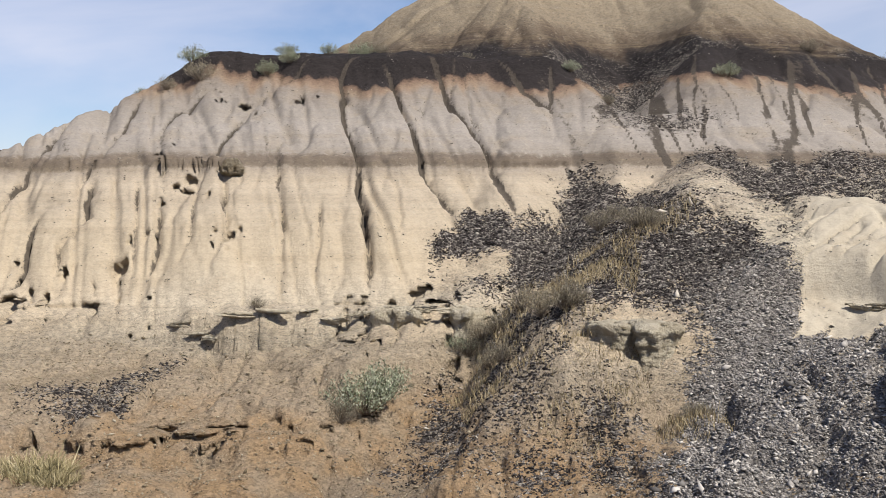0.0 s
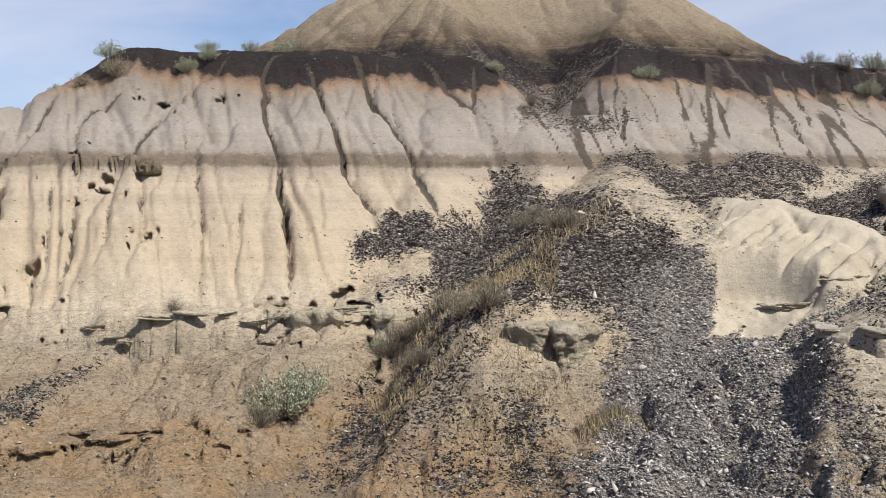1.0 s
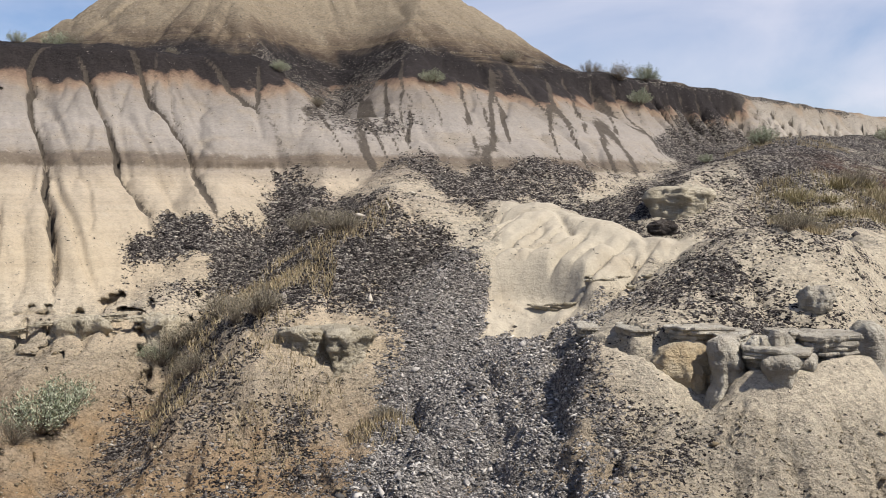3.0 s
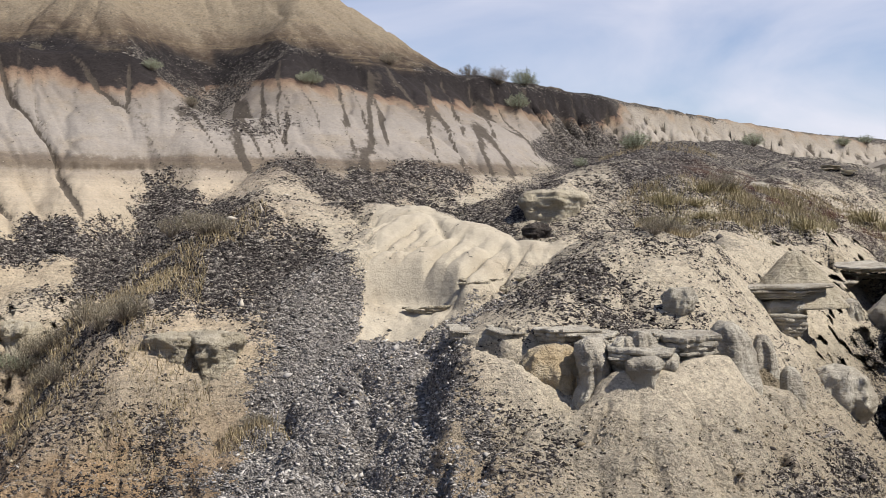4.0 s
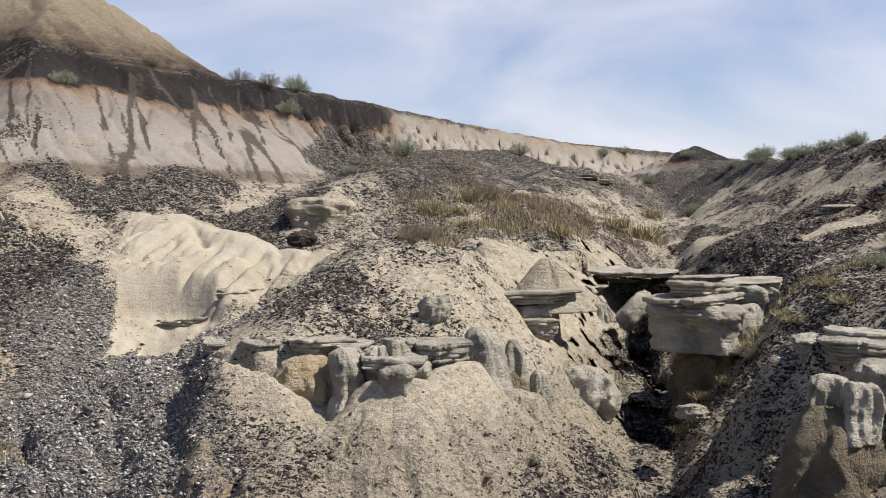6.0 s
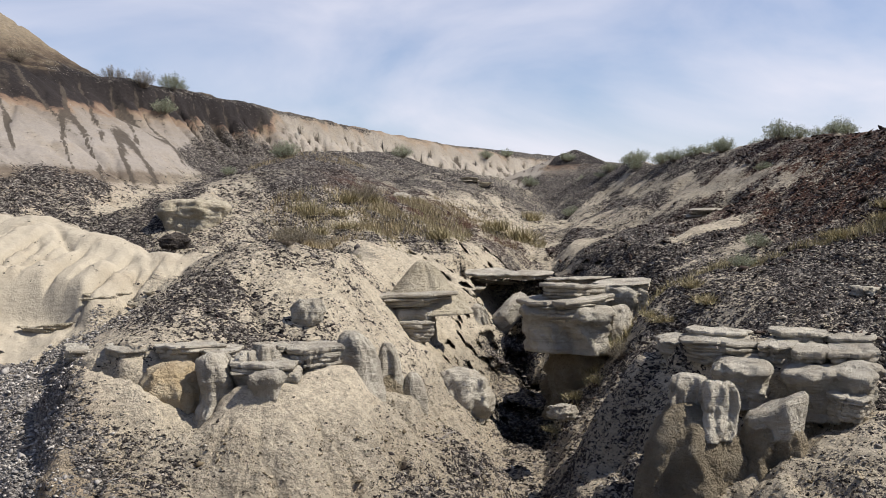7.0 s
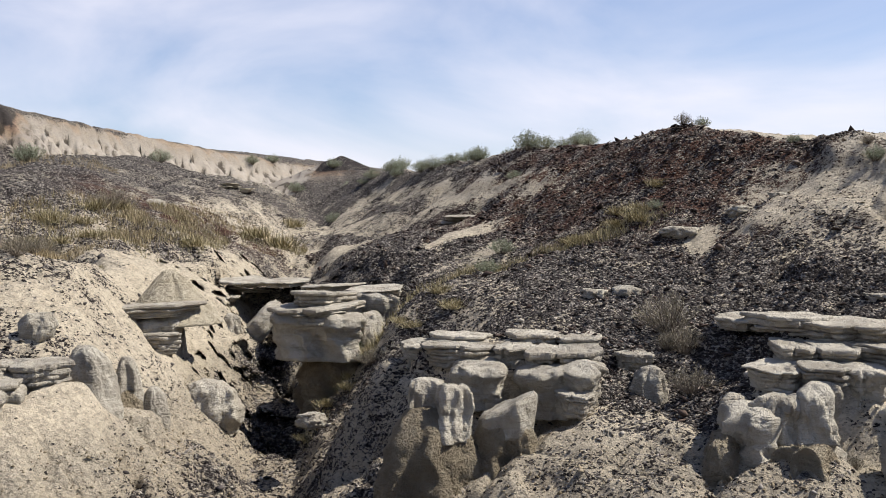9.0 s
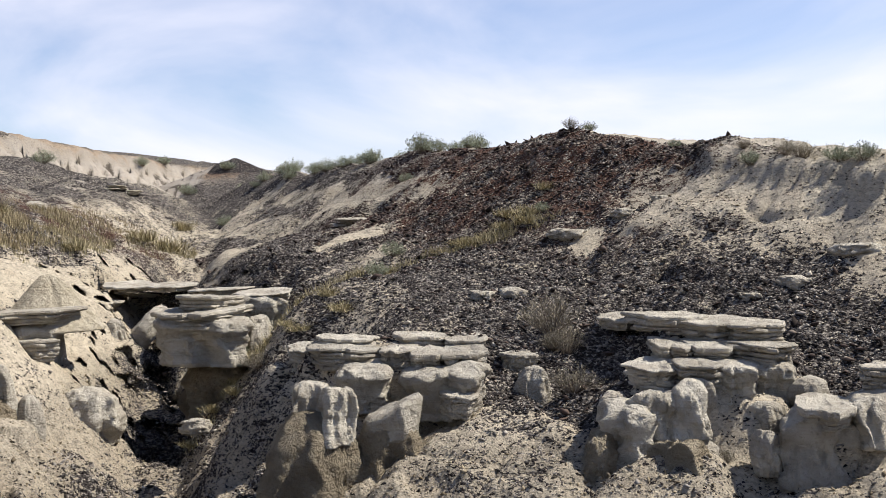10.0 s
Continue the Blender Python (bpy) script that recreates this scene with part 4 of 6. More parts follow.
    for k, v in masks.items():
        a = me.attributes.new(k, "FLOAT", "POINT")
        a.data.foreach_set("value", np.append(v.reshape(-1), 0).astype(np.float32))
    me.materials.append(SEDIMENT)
    return tagged(new("ground", me), "banded cream, grey and black badlands ground with loose shale", "ground", kind="structure")


ground = build_ground()


def on_ground(x, y, key="z"):
    """The ground's height, or one of its covers, read off the built sheet."""
    a = np.clip((np.degrees(np.arctan2(x - CX, y - CY)) + 28) / FINE_AZ, 0, GRID["cols"] - 1.001)
    q = np.clip(np.interp(np.log(np.hypot(x - CX, y - CY)), GRID["rad"], np.arange(len(GRID["rad"]))), 0, len(GRID["rad"]) - 1.001)
    i, j = q.astype(int), a.astype(int)
    fi, fj, v = q - i, a - j, GRID[key]
    return (v[i, j] * (1 - fj) + v[i, j + 1] * fj) * (1 - fi) + (v[i + 1, j] * (1 - fj) + v[i + 1, j + 1] * fj) * fi


def ground_z(x, y):
    return float(on_ground(np.array([float(x)]), np.array([float(y)]))[0])


# ------------------------------------------------------------------ stone
def stone_material(name, pale, dirt, coarse):
    m, n, l, b = nodes_of(name, 0.93, 0.2)
    geo, info = n.new("ShaderNodeNewGeometry"), n.new("ShaderNodeObjectInfo")
    pos = geo.outputs["Position"]
    lay = n.new("ShaderNodeMapping")
    lay.inputs["Scale"].default_value = (0.7, 0.7, 16.0)
    l.new(pos, lay.inputs["Vector"])
    bed = add_noise(n, l, lay.outputs["Vector"], 1.3, 5, 0.65, 0.3)
    mid, fine, grit = add_noise(n, l, pos, 2.6, 5, 0.6), add_noise(n, l, pos, 14 + 8 * coarse, 5, 0.65), add_noise(n, l, pos, 60 - 25 * coarse, 3, 0.7)
    col = blend(n, l, step_(n, l, mid, 0.36, 0.62), pale, dirt)
    blot = add_noise(n, l, pos, 6.5, 6, 0.7, 0.4)
    col = blend(n, l, calc(n, l, "MULTIPLY", step_(n, l, blot, 0.54, 0.68), 0.32), col, tuple(v * 0.62 for v in dirt))
    col = blend(n, l, calc(n, l, "MULTIPLY", step_(n, l, bed, 0.54, 0.7), 0.28), col, tuple(v * 0.55 for v in dirt))
    col = blend(n, l, calc(n, l, "MULTIPLY", step_(n, l, fine, 0.56, 0.72), 0.4), col, tuple(v * 0.5 for v in dirt))
    col = blend(n, l, calc(n, l, "MULTIPLY", step_(n, l, grit, 0.55, 0.75), 0.25), col, tuple(min(1, v * 1.25) for v in pale))
    shift = n.new("ShaderNodeHueSaturation")
    l.new(calc(n, l, "ADD", 0.88, calc(n, l, "MULTIPLY", info.outputs["Random"], 0.24)), shift.inputs["Value"])
    l.new(col, shift.inputs["Color"])
    l.new(shift.outputs["Color"], b.inputs["Base Color"])
    h = calc(n, l, "ADD", calc(n, l, "MULTIPLY", bed, 0.4 * (1 - coarse)), calc(n, l, "MULTIPLY", fine, 0.35 + coarse))
    h = calc(n, l, "ADD", h, calc(n, l, "MULTIPLY", grit, 0.15 + 0.4 * coarse))
    h = calc(n, l, "ADD", h, calc(n, l, "MULTIPLY", blot, 0.7))
    bump = n.new("ShaderNodeBump")
    bump.inputs["Strength"].default_value, bump.inputs["Distance"].default_value = 1.0, 0.1 + 0.2 * coarse
    l.new(h, bump.inputs["Height"])
    l.new(bump.outputs["Normal"], b.inputs["Normal"])
    return m


SANDSTONE = stone_material("pale_sandstone", (0.47, 0.428, 0.352), (0.33, 0.293, 0.235), 0.1)
MUDSTONE = stone_material("gritty_mudstone", (0.42, 0.355, 0.255), (0.3, 0.245, 0.168), 0.9)
CREAMSTONE = stone_material("cream_sandstone", (0.5, 0.44, 0.335), (0.4, 0.345, 0.25), 0.2)
IRONSTONE = stone_material("iron_stained_sandstone", (0.52, 0.435, 0.305), (0.45, 0.345, 0.21), 0.2)
DARKSTONE = stone_material("dark_shale_block", (0.13, 0.11, 0.095), (0.065, 0.055, 0.05), 0.5)

SLAB = [(0, 1), (0.55, 1.0), (0.86, 0.96), (0.97, 0.78), (1, 0.5), (0.9, 0.22), (0.66, 0.02), (0, 0)]
BOULDER = [(0, 1), (0.45, 0.97), (0.8, 0.82), (1, 0.5), (0.96, 0.22), (0.74, 0.03), (0, 0)]
BLOCK = [(0, 1), (0.62, 1.0), (0.9, 0.97), (1, 0.9), (0.99, 0.74), (0.9, 0.66), (0.88, 0.4), (0.9, 0.12), (0.92, 0.0), (0, 0)]
BULGE = [(0, 1), (0.5, 0.98), (0.78, 0.88), (0.86, 0.72), (0.74, 0.58), (0.72, 0.42), (0.84, 0.2), (1.05, 0.0), (0, 0)]
CAPPED = [(0, 1), (0.6, 1), (0.9, 0.95), (1, 0.86), (0.96, 0.74), (0.8, 0.66), (0.74, 0.5), (0.76, 0.3), (0.84, 0.1), (0.86, 0.0), (0, 0)]
SKIRT = [(0, 1), (0.3, 0.97), (0.42, 0.85), (0.52, 0.62), (0.7, 0.35), (0.95, 0.05), (1, 0), (0, 0)]


def stone_mesh(profile, sx, sy, h, seed, layers=0.03, rough=0.08, square=0.0, odd=1.0, corners=0, segs=44, rings=34, bed=0.07, wedge=0.0):
    """A weathered stone: an uneven outline turned round a profile of (width, height), with worn beds."""
    p = np.array(profile, float)
    run = np.concatenate([[0], np.cumsum(np.hypot(np.diff(p[:, 0]) * (sx + sy) / 2, np.diff(p[:, 1]) * h))])
    at = np.linspace(0, run[-1], rings)
    rf, zf = np.interp(at, run, p[:, 0]), np.interp(at, run, p[:, 1])
    th = np.linspace(0, 2 * math.pi, segs, endpoint=False)
    T, RF = np.meshgrid(th, rf)
    ZF = np.meshgrid(th, zf)[1]
    c, s = np.cos(T), np.sin(T)
    k = 2 + square
    form = (np.abs(c) ** k + np.abs(s) ** k) ** (-1 / k)
    o = seed * 7.31
    if corners:
        dice = random.Random(seed)
        sides = [(2 * math.pi * (q + dice.uniform(-0.3, 0.3)) / corners, dice.uniform(0.72, 1.0)) for q in range(corners)]
        form = np.min([np.where(np.cos(T - a) > 0.15, w / np.maximum(np.cos(T - a), 0.15), 9) for a, w in sides], axis=0)
        form = np.minimum(form, 1.35)
    form = form * (1 + odd * 0.22 * vnoise(c * 1.1 + o, s * 1.1 + 0.5 * ZF, seed) + odd * 0.2 * vnoise(c * 2.3 + o, s * 2.3 + 0.8 * ZF, seed + 1) + 0.07 * vnoise(c * 6 + o, s * 6 + 2 * ZF, seed + 7))
    zz = ZF * h
    zw = zz + 0.05 * vnoise(c * 1.8 + o, s * 1.8, seed + 10) + 0.02 * vnoise(c * 5 + o, s * 5, seed + 11)
    level = zw / bed + o + 0.3 * vnoise(zw / bed * 0.6, o + zw * 0, seed + 2)
    low = np.floor(level)
    gap = np.minimum(level - low, 1 - level + low)
    step = 1.6 * (hash2(low, low * 0, seed + 3) - 0.5) + 1.3 * vnoise(c * 2.6 + low * 5.7, s * 2.6 - low * 3.1, seed + 12) + 0.6 * vnoise(c * 7 + low * 2.9, s * 7, seed + 13)
    slit = np.exp(-(gap / 0.13) ** 2) * np.clip(0.6 + 1.2 * vnoise(c * 2.2 + low * 3.3, s * 2.2, seed + 14), 0, 1.3)
    bedded = step - 1.5 * slit
    crack = (1 - np.abs(vnoise(T * 0.9 + o, zz * 0.7, seed + 8))) ** 14 + 0.7 * (1 - np.abs(vnoise(T * 2.1 + o, low * 1.7, seed + 15))) ** 18
    side = np.clip(RF * 1.6 - 0.4, 0, 1)
    wear = layers * bedded - 0.1 * min(sx, sy) * crack
    X = RF * form * sx * c + c * side * wear
    Y = RF * form * sy * s + s * side * wear
    size = min(sx, sy, max(h, 0.1))
    lump = rough * size
    X = X + lump * fbm(Y * 3.1 / size * 0.5 + o, zz * 2.5, seed + 4, 3)
    Y = Y + lump * fbm(X * 3.1 / size * 0.5 - o, zz * 2.5, seed + 5, 3)
    Z = zz + 0.012 * np.tanh(2.5 * vnoise(X * 7 + o, Y * 7, seed + 9)) * np.clip(ZF * 2, 0, 1) + lump * 0.7 * fbm(X * 2.6 + o, Y * 2.6, seed + 6, 3) * np.clip(ZF * 2, 0, 1)
    Z = Z - wedge * h * (0.5 - 0.5 * X / sx) * np.clip(ZF, 0, 1)
    verts = np.stack([X, Y, Z], -1).reshape(-1, 3)
    # close the poles
    verts = np.concatenate([verts, [[X[0].mean(), Y[0].mean(), Z[0].mean()], [X[-1].mean(), Y[-1].mean(), Z[-1].mean()]]])
    faces = []
    for r in range(1, rings - 2):
        for q in range(segs):
            a, b = r * segs + q, r * segs + (q + 1) % segs
            faces.append((a, a + segs, b + segs, b))
    top, bot = len(verts) - 2, len(verts) - 1
    for q in range(segs):
        faces.append((top, segs + q, segs + (q + 1) % segs))
        faces.append((bot, (rings - 2) * segs + (q + 1) % segs, (rings - 2) * segs + q))
    me = bpy.data.meshes.new("stone")
    me.from_pydata(verts.tolist(), [], faces)
    me.polygons.foreach_set("use_smooth", np.ones(len(me.polygons), dtype=bool))
    me.update()
    return me


def slab_mesh(sx, sy, h, seed):
    """A broken slab: a few thin beds, each with its own jagged outline, open joints between them, flat broken faces."""
    r, segs, verts, faces = random.Random(seed), 52, [], []
    th = np.linspace(0, 2 * math.pi, segs, endpoint=False)
    c, s_ = np.cos(th), np.sin(th)
    o = seed * 3.7
    sides = [(2 * math.pi * (q + r.uniform(-0.35, 0.35)) / 7, r.uniform(0.78, 1.0)) for q in range(7)]
    base = np.min([np.where(np.cos(th - a) > 0.2, w / np.maximum(np.cos(th - a), 0.2), 9) for a, w in sides], axis=0)
    base = np.minimum(base, 1.3) * (np.abs(c) ** 3 + np.abs(s_) ** 3) ** (-0.2)
    z, count = 0.0, max(2, min(6, int(h / 0.045)))
    cuts = np.cumsum([r.uniform(0.5, 1.5) for _ in range(count)])
    cuts = np.concatenate([[0], cuts / cuts[-1]]) * h
    small = min(sx, sy)
    for k in range(count):
        inset = 0.16 * (1 - k / max(1, count - 1)) ** 1.5 + r.uniform(0, 0.1) * (k < count - 1)
        edge = base * (1 - inset) * (1 + 0.09 * vnoise(c * 2.4 + o, s_ * 2.4 + k * 2.3, seed + k) + 0.05 * vnoise(c * 7 + o, s_ * 7 + k * 5.1, seed + k + 9))
        edge = edge - 0.16 * (1 - np.abs(vnoise(th * 1.3 + o, th * 0 + 0.25 * k, seed + 4))) ** 16
        lo, hi = cuts[k], cuts[k + 1]
        for f, zz in ((0.9, lo), (0.97, lo + 0.12 * (hi - lo)), (1.0, lo + 0.45 * (hi - lo)), (0.99, lo + 0.85 * (hi - lo)), (0.965, hi), (0.9, hi)):
            lift = 0.012 * vnoise(c * 3 + o, s_ * 3 + k, seed + 21)
            for q in range(segs):
                verts.append((edge[q] * f * sx * c[q], edge[q] * f * sy * s_[q], zz + lift[q]))
    rings = 6 * count
    for f in (0.6, 0.3):
        up = 0.02 * vnoise(c * f * 4 + o, s_ * f * 4, seed + 31) + 0.01 * vnoise(c * f * 11 + o, s_ * f * 11, seed + 32)
        verts += [(base[q] * f * sx * c[q], base[q] * f * sy * s_[q], h + up[q]) for q in range(segs)]
    rings += 2
    verts.append((0, 0, h))
    for k in range(rings - 1):
        for q in range(segs):
            a, b = k * segs + q, k * segs + (q + 1) % segs
            faces.append((a, b, b + segs, a + segs))
    top = len(verts) - 1
    faces += [((rings - 1) * segs + q, (rings - 1) * segs + (q + 1) % segs, top) for q in range(segs)]
    faces.append(tuple(range(segs - 1, -1, -1)))
    me = bpy.data.meshes.new("slab")
    me.from_pydata(verts, [], faces)
    me.update()
    return me


def part(name, me, material, parent, where=None, label=""):
    me.materials.clear()
    me.materials.append(material)
    ob = new(name, me)
    ob.parent = parent
    if where is not None:
        ob.matrix_local = where
    if label:
        tagged(ob, label)
    return ob


def lone_stone(name, label, profile, x, y, top, sx, sy, h, seed, material=None, turn=0, tilt=(0, 0), category="rock", group="", sunk=None, **kw):
    """One stone whose top is at that height; it goes into the ground below."""
    me = stone_mesh(profile, sx, sy, h, seed, **kw)
    me.materials.append(material or SANDSTONE)
    ob = tagged(new(name, me), label, category, group)
    ob.matrix_world = pose(x, y, top - h, tilt[0], tilt[1], turn)
    return ob


def thing(name, label, category, x, y, z, group=""):
    return tagged(pose_empty(name, x, y, z), label, category, group)


def pose_empty(name, x, y, z):
    ob = new(name)
    ob.matrix_world = pose(x, y, z)
    ob.empty_display_size = 0.2
    return ob


rng = random.Random(5)


def ledge(label, bed, slab_w, slab_t, reach, pillars, drop, seed, group="sandstone ledges", beds=(2, 3, 3), material=None, follow=False):
    """A broken bed of slabs along a line, with pillars under its lip."""
    material = material or SANDSTONE
    line, top, _ = BEDS[bed]
    pts = np.array(line, float)
    run = np.concatenate([[0], np.cumsum(np.hypot(*np.diff(pts, axis=0).T))])
    x0, y0 = pts.mean(0)
    base = thing("sandstone_ledge", label, "rock ledge", x0, y0, top - drop, group)
    r = random.Random(seed)
    at, k = 0.0, 0
    while at < run[-1]:
        w = slab_w * r.uniform(0.6, 1.4)
        mid = min(at + w * 0.5, run[-1])
        x, y = np.interp(mid, run, pts[:, 0]), np.interp(mid, run, pts[:, 1])
        i = min(np.searchsorted(run, mid, side="right"), len(pts) - 1)
        turn = math.degrees(math.atan2(pts[i, 1] - pts[i - 1, 1], pts[i, 0] - pts[i - 1, 0]))
        zt = (ground_z(x, y) + 0.015 if follow else top) + r.uniform(-0.06, 0.04)
        depth = zt
        for layer in range(r.choice(beds)):
            t = slab_t * r.uniform(0.5, 1.15)
            k2 = 1.0 if layer == 0 else r.uniform(0.55, 1.05)
            me = slab_mesh(w * 0.62 * k2 * r.uniform(0.8, 1.1), reach * k2 * r.uniform(0.75, 1.25), t, seed + 5 * k + layer)
            part("slab", me, material, base, pose(x - x0 + r.uniform(-.12, .12), y - y0 + r.uniform(-.12, .12), depth - t - (top - drop), r.uniform(-6, 6), r.uniform(-6, 6), turn + r.uniform(-22, 22)))
            depth -= t * r.uniform(0.8, 1.05)
        at += w * (0.98 if r.random() < 0.75 else 1.35)
        k += 1
    for j, (px, py, pr, ph, shape, mat) in enumerate(pillars):
        me = stone_mesh(shape, pr * r.uniform(0.9, 1.5), pr * r.uniform(0.8, 1.2), ph, seed + 100 + j, layers=0.013, rough=0.3, square=r.uniform(0, 1.5), odd=1.2)
        part("pillar", me, mat, base, pose(px - x0, py - y0, top - slab_t * 0.6 - ph - (top - drop), 0, 0, r.uniform(0, 360)))
    return base


LIP = [(0, 1), (0.7, 1.0), (0.9, 0.98), (0.99, 0.88), (1, 0.62), (0.93, 0.42), (0.84, 0.2), (0.7, 0.02), (0, 0)]
SHOULDER = [(0, 1), (0.3, 0.98), (0.55, 0.9), (0.75, 0.74), (0.9, 0.5), (1.0, 0.22), (1.02, 0.0), (0, 0)]
WEDGE = [(0, 1), (0.5, 1), (0.85, 0.97), (0.98, 0.85), (1.0, 0.5), (0.98, 0.1), (0.9, 0), (0, 0)]
FLARE = [(0, 1), (0.25, 1), (0.36, 0.94), (0.42, 0.75), (0.55, 0.45), (0.78, 0.2), (1, 0.02), (0, 0)]
# how each form weathers: depth of its beds, their thickness, lumpiness, corners, squareness, unevenness
WEAR = {"LIP": (0.022, 0.045, 0.05, 7, 0, 0.35), "BLOCK": (0.02, 0.055, 0.1, 0, 3, 0.7), "CAPPED": (0.006, 0.1, 0.18, 0, 1, 0.8), "BULGE": (0.008, 0.1, 0.26, 0, 0.8, 1.1), "BOULDER": (0.006, 0.1, 0.2, 0, 0.8, 0.8), "CONE": (0.002, 0.2, 0.05, 0, 0, 0.4),
        "SHOULDER": (0.004, 0.15, 0.14, 0, 0.8, 0.7), "SKIRT": (0.006, 0.16, 0.2, 0, 0.3, 0.9), "WEDGE": (0.004, 0.12, 0.1, 0, 2, 0.5), "FLARE": (0.004, 0.2, 0.08, 0, 0.4, 0.5)}
KNUB = [(0, 1), (0.42, 0.99), (0.72, 0.93), (0.88, 0.8), (0.92, 0.62), (0.87, 0.45), (0.92, 0.2), (1.03, 0), (0, 0)]
CONE = [(0, 1), (0.12, 0.97), (0.36, 0.74), (0.68, 0.36), (1, 0.02), (0, 0)]
FORMS = {"CONE": CONE, "LIP": LIP, "BLOCK": BLOCK, "CAPPED": CAPPED, "BULGE": KNUB, "BOULDER": BOULDER, "SHOULDER": SHOULDER, "SKIRT": SKIRT, "WEDGE": WEDGE, "FLARE": FLARE}
made_stones = [400]


def weathered(form, sx, sy, h):
    made_stones[0] += 7
    if form == "LIP":
        return slab_mesh(sx, sy, h, made_stones[0])
    layers, bed, rough, corners, square, odd = WEAR[form]
    return stone_mesh(FORMS[form], sx, sy, h, made_stones[0], layers=layers, bed=min(bed, h * 0.4), rough=rough, corners=corners, square=square, odd=odd, segs=64, rings=46, wedge=0.55 if form == "WEDGE" else 0.0)


def outcrop(label, category, group, rows):
    """A rock of several stones: part, form, material, place of the middle, top, half width, half depth, height, turn."""
    x0, y0 = np.mean([r[3] for r in rows]), np.mean([r[4] for r in rows])
    z0 = min(r[5] - r[8] for r in rows)
    base = thing(category.replace(" ", "_"), label, category, x0, y0, z0, group)
    for k, (name, form, mat, x, y, top, sx, sy, h, turn) in enumerate(rows):
        deep = h + (0.0 if form == "LIP" or name in ("head", "body") else 0.1)
        part(name, weathered(form, sx * (1.12 if form == "LIP" else 1.06), sy * (1.2 if form == "LIP" else 1), deep), mat, base, pose(x - x0, y - y0, top - deep - z0, rng.uniform(-3, 3), rng.uniform(-3, 3), turn + rng.uniform(-8, 8)))
    return base


def knob(label, form, mat, x, y, top, sx, sy, h, turn):
    me = weathered(form, sx, sy, h + 0.15)
    me.materials.append(mat)
    ob = tagged(new("rock", me), label, "rock", "single rocks")
    ob.matrix_world = pose(x, y, top - h - 0.15, rng.uniform(-4, 4), rng.uniform(-4, 4), turn)
    return ob


# ledge, columns and knobs round the mound
outcrop("undercut grey sandstone ledge of thin plates round the shale-strewn mound", "rock ledge", "sandstone ledges", [
    ("slab", "LIP", SANDSTONE, 7.53, 12.03, -0.41, 0.36, 0.3, 0.19, -23),
    ("slab", "LIP", SANDSTONE, 7.71, 11.02, -0.32, 0.38, 0.35, 0.17, -25),
    ("slab", "LIP", SANDSTONE, 8.02, 10.42, -0.27, 0.36, 0.35, 0.21, -28),
    ("slab", "LIP", SANDSTONE, 8.5, 9.39, -0.4, 0.38, 0.32, 0.19, -32),
    ("slab", "LIP", SANDSTONE, 9.16, 9.49, -0.29, 0.3, 0.36, 0.34, -35),
    ("slab", "LIP", SANDSTONE, 8.31, 10.09, -0.31, 0.23, 0.3, 0.16, -30),
    ("slab", "LIP", SANDSTONE, 8.81, 9.79, -0.28, 0.2, 0.3, 0.21, -32),
])
outcrop("row of stubby sandstone columns under the mound's ledge", "rock columns", "sandstone columns", [
    ("column", "BULGE", SANDSTONE, 7.65, 11.39, -0.52, 0.33, 0.3, 0.48, -24),
    ("column", "BULGE", SANDSTONE, 8.04, 9.65, -0.3, 0.21, 0.22, 0.69, -30),
    ("column", "CAPPED", SANDSTONE, 8.33, 9.1, -0.45, 0.18, 0.2, 0.45, -32),
    ("column", "CAPPED", SANDSTONE, 8.66, 9.12, -0.47, 0.11, 0.18, 0.32, -34),
    ("column", "BULGE", SANDSTONE, 7.42, 11.62, -0.47, 0.17, 0.2, 0.4, -23),
])
knob("smooth cream and iron-stained boulder lodged under the ledge", "BOULDER", IRONSTONE, 7.71, 10.03, -0.45, 0.35, 0.3, 0.43, -27)
knob("round grey sandstone knob on the mound's ledge", "BOULDER", SANDSTONE, 8.28, 9.5, -0.26, 0.16, 0.17, 0.28, -31)
knob("small grey sandstone knob on the mound's ledge", "BOULDER", SANDSTONE, 8.55, 9.44, -0.22, 0.13, 0.15, 0.28, -32)
knob("broad grey sandstone shoulder sloping down the mound's flank", "SHOULDER", SANDSTONE, 10.1, 9.89, -0.2, 0.34, 0.45, 0.78, -37)
knob("grey sandstone rib running down the mound's flank", "SHOULDER", SANDSTONE, 10.83, 10.08, -0.43, 0.22, 0.38, 0.88, -39)
knob("low grey sandstone rib at the mound's flank", "SHOULDER", SANDSTONE, 11.02, 9.89, -0.84, 0.19, 0.28, 0.52, -40)
knob("pale sandstone lip jutting from the shale on the mound", "BOULDER", SANDSTONE, 9.9, 10.69, 0.17, 0.2, 0.3, 0.24, -34)
for x, y, top, w, h, s in ((9.9, 9.8, -0.72, 0.62, 1.2, 241), (10.5, 9.95, -0.85, 0.55, 1.1, 242), (8.95, 9.75, -0.78, 0.55, 1.1, 243), (9.4, 9.7, -0.8, 0.5, 1.1, 244), (8.3, 10.2, -0.85, 0.5, 0.9, 245)):
    lone_stone("mud_buttress", "gritty tan mudstone buttress under the mound's ledge", SKIRT, x, y, top, w, w * 0.9, h, s, MUDSTONE, turn=s * 40, rough=0.2, category="buttress", group="buttresses of the mound")
ledge("thin layered sandstone ledge across the bare pale fan", "fan", 0.45, 0.06, 0.09, [], 0.2, 61, material=CREAMSTONE, follow=True)
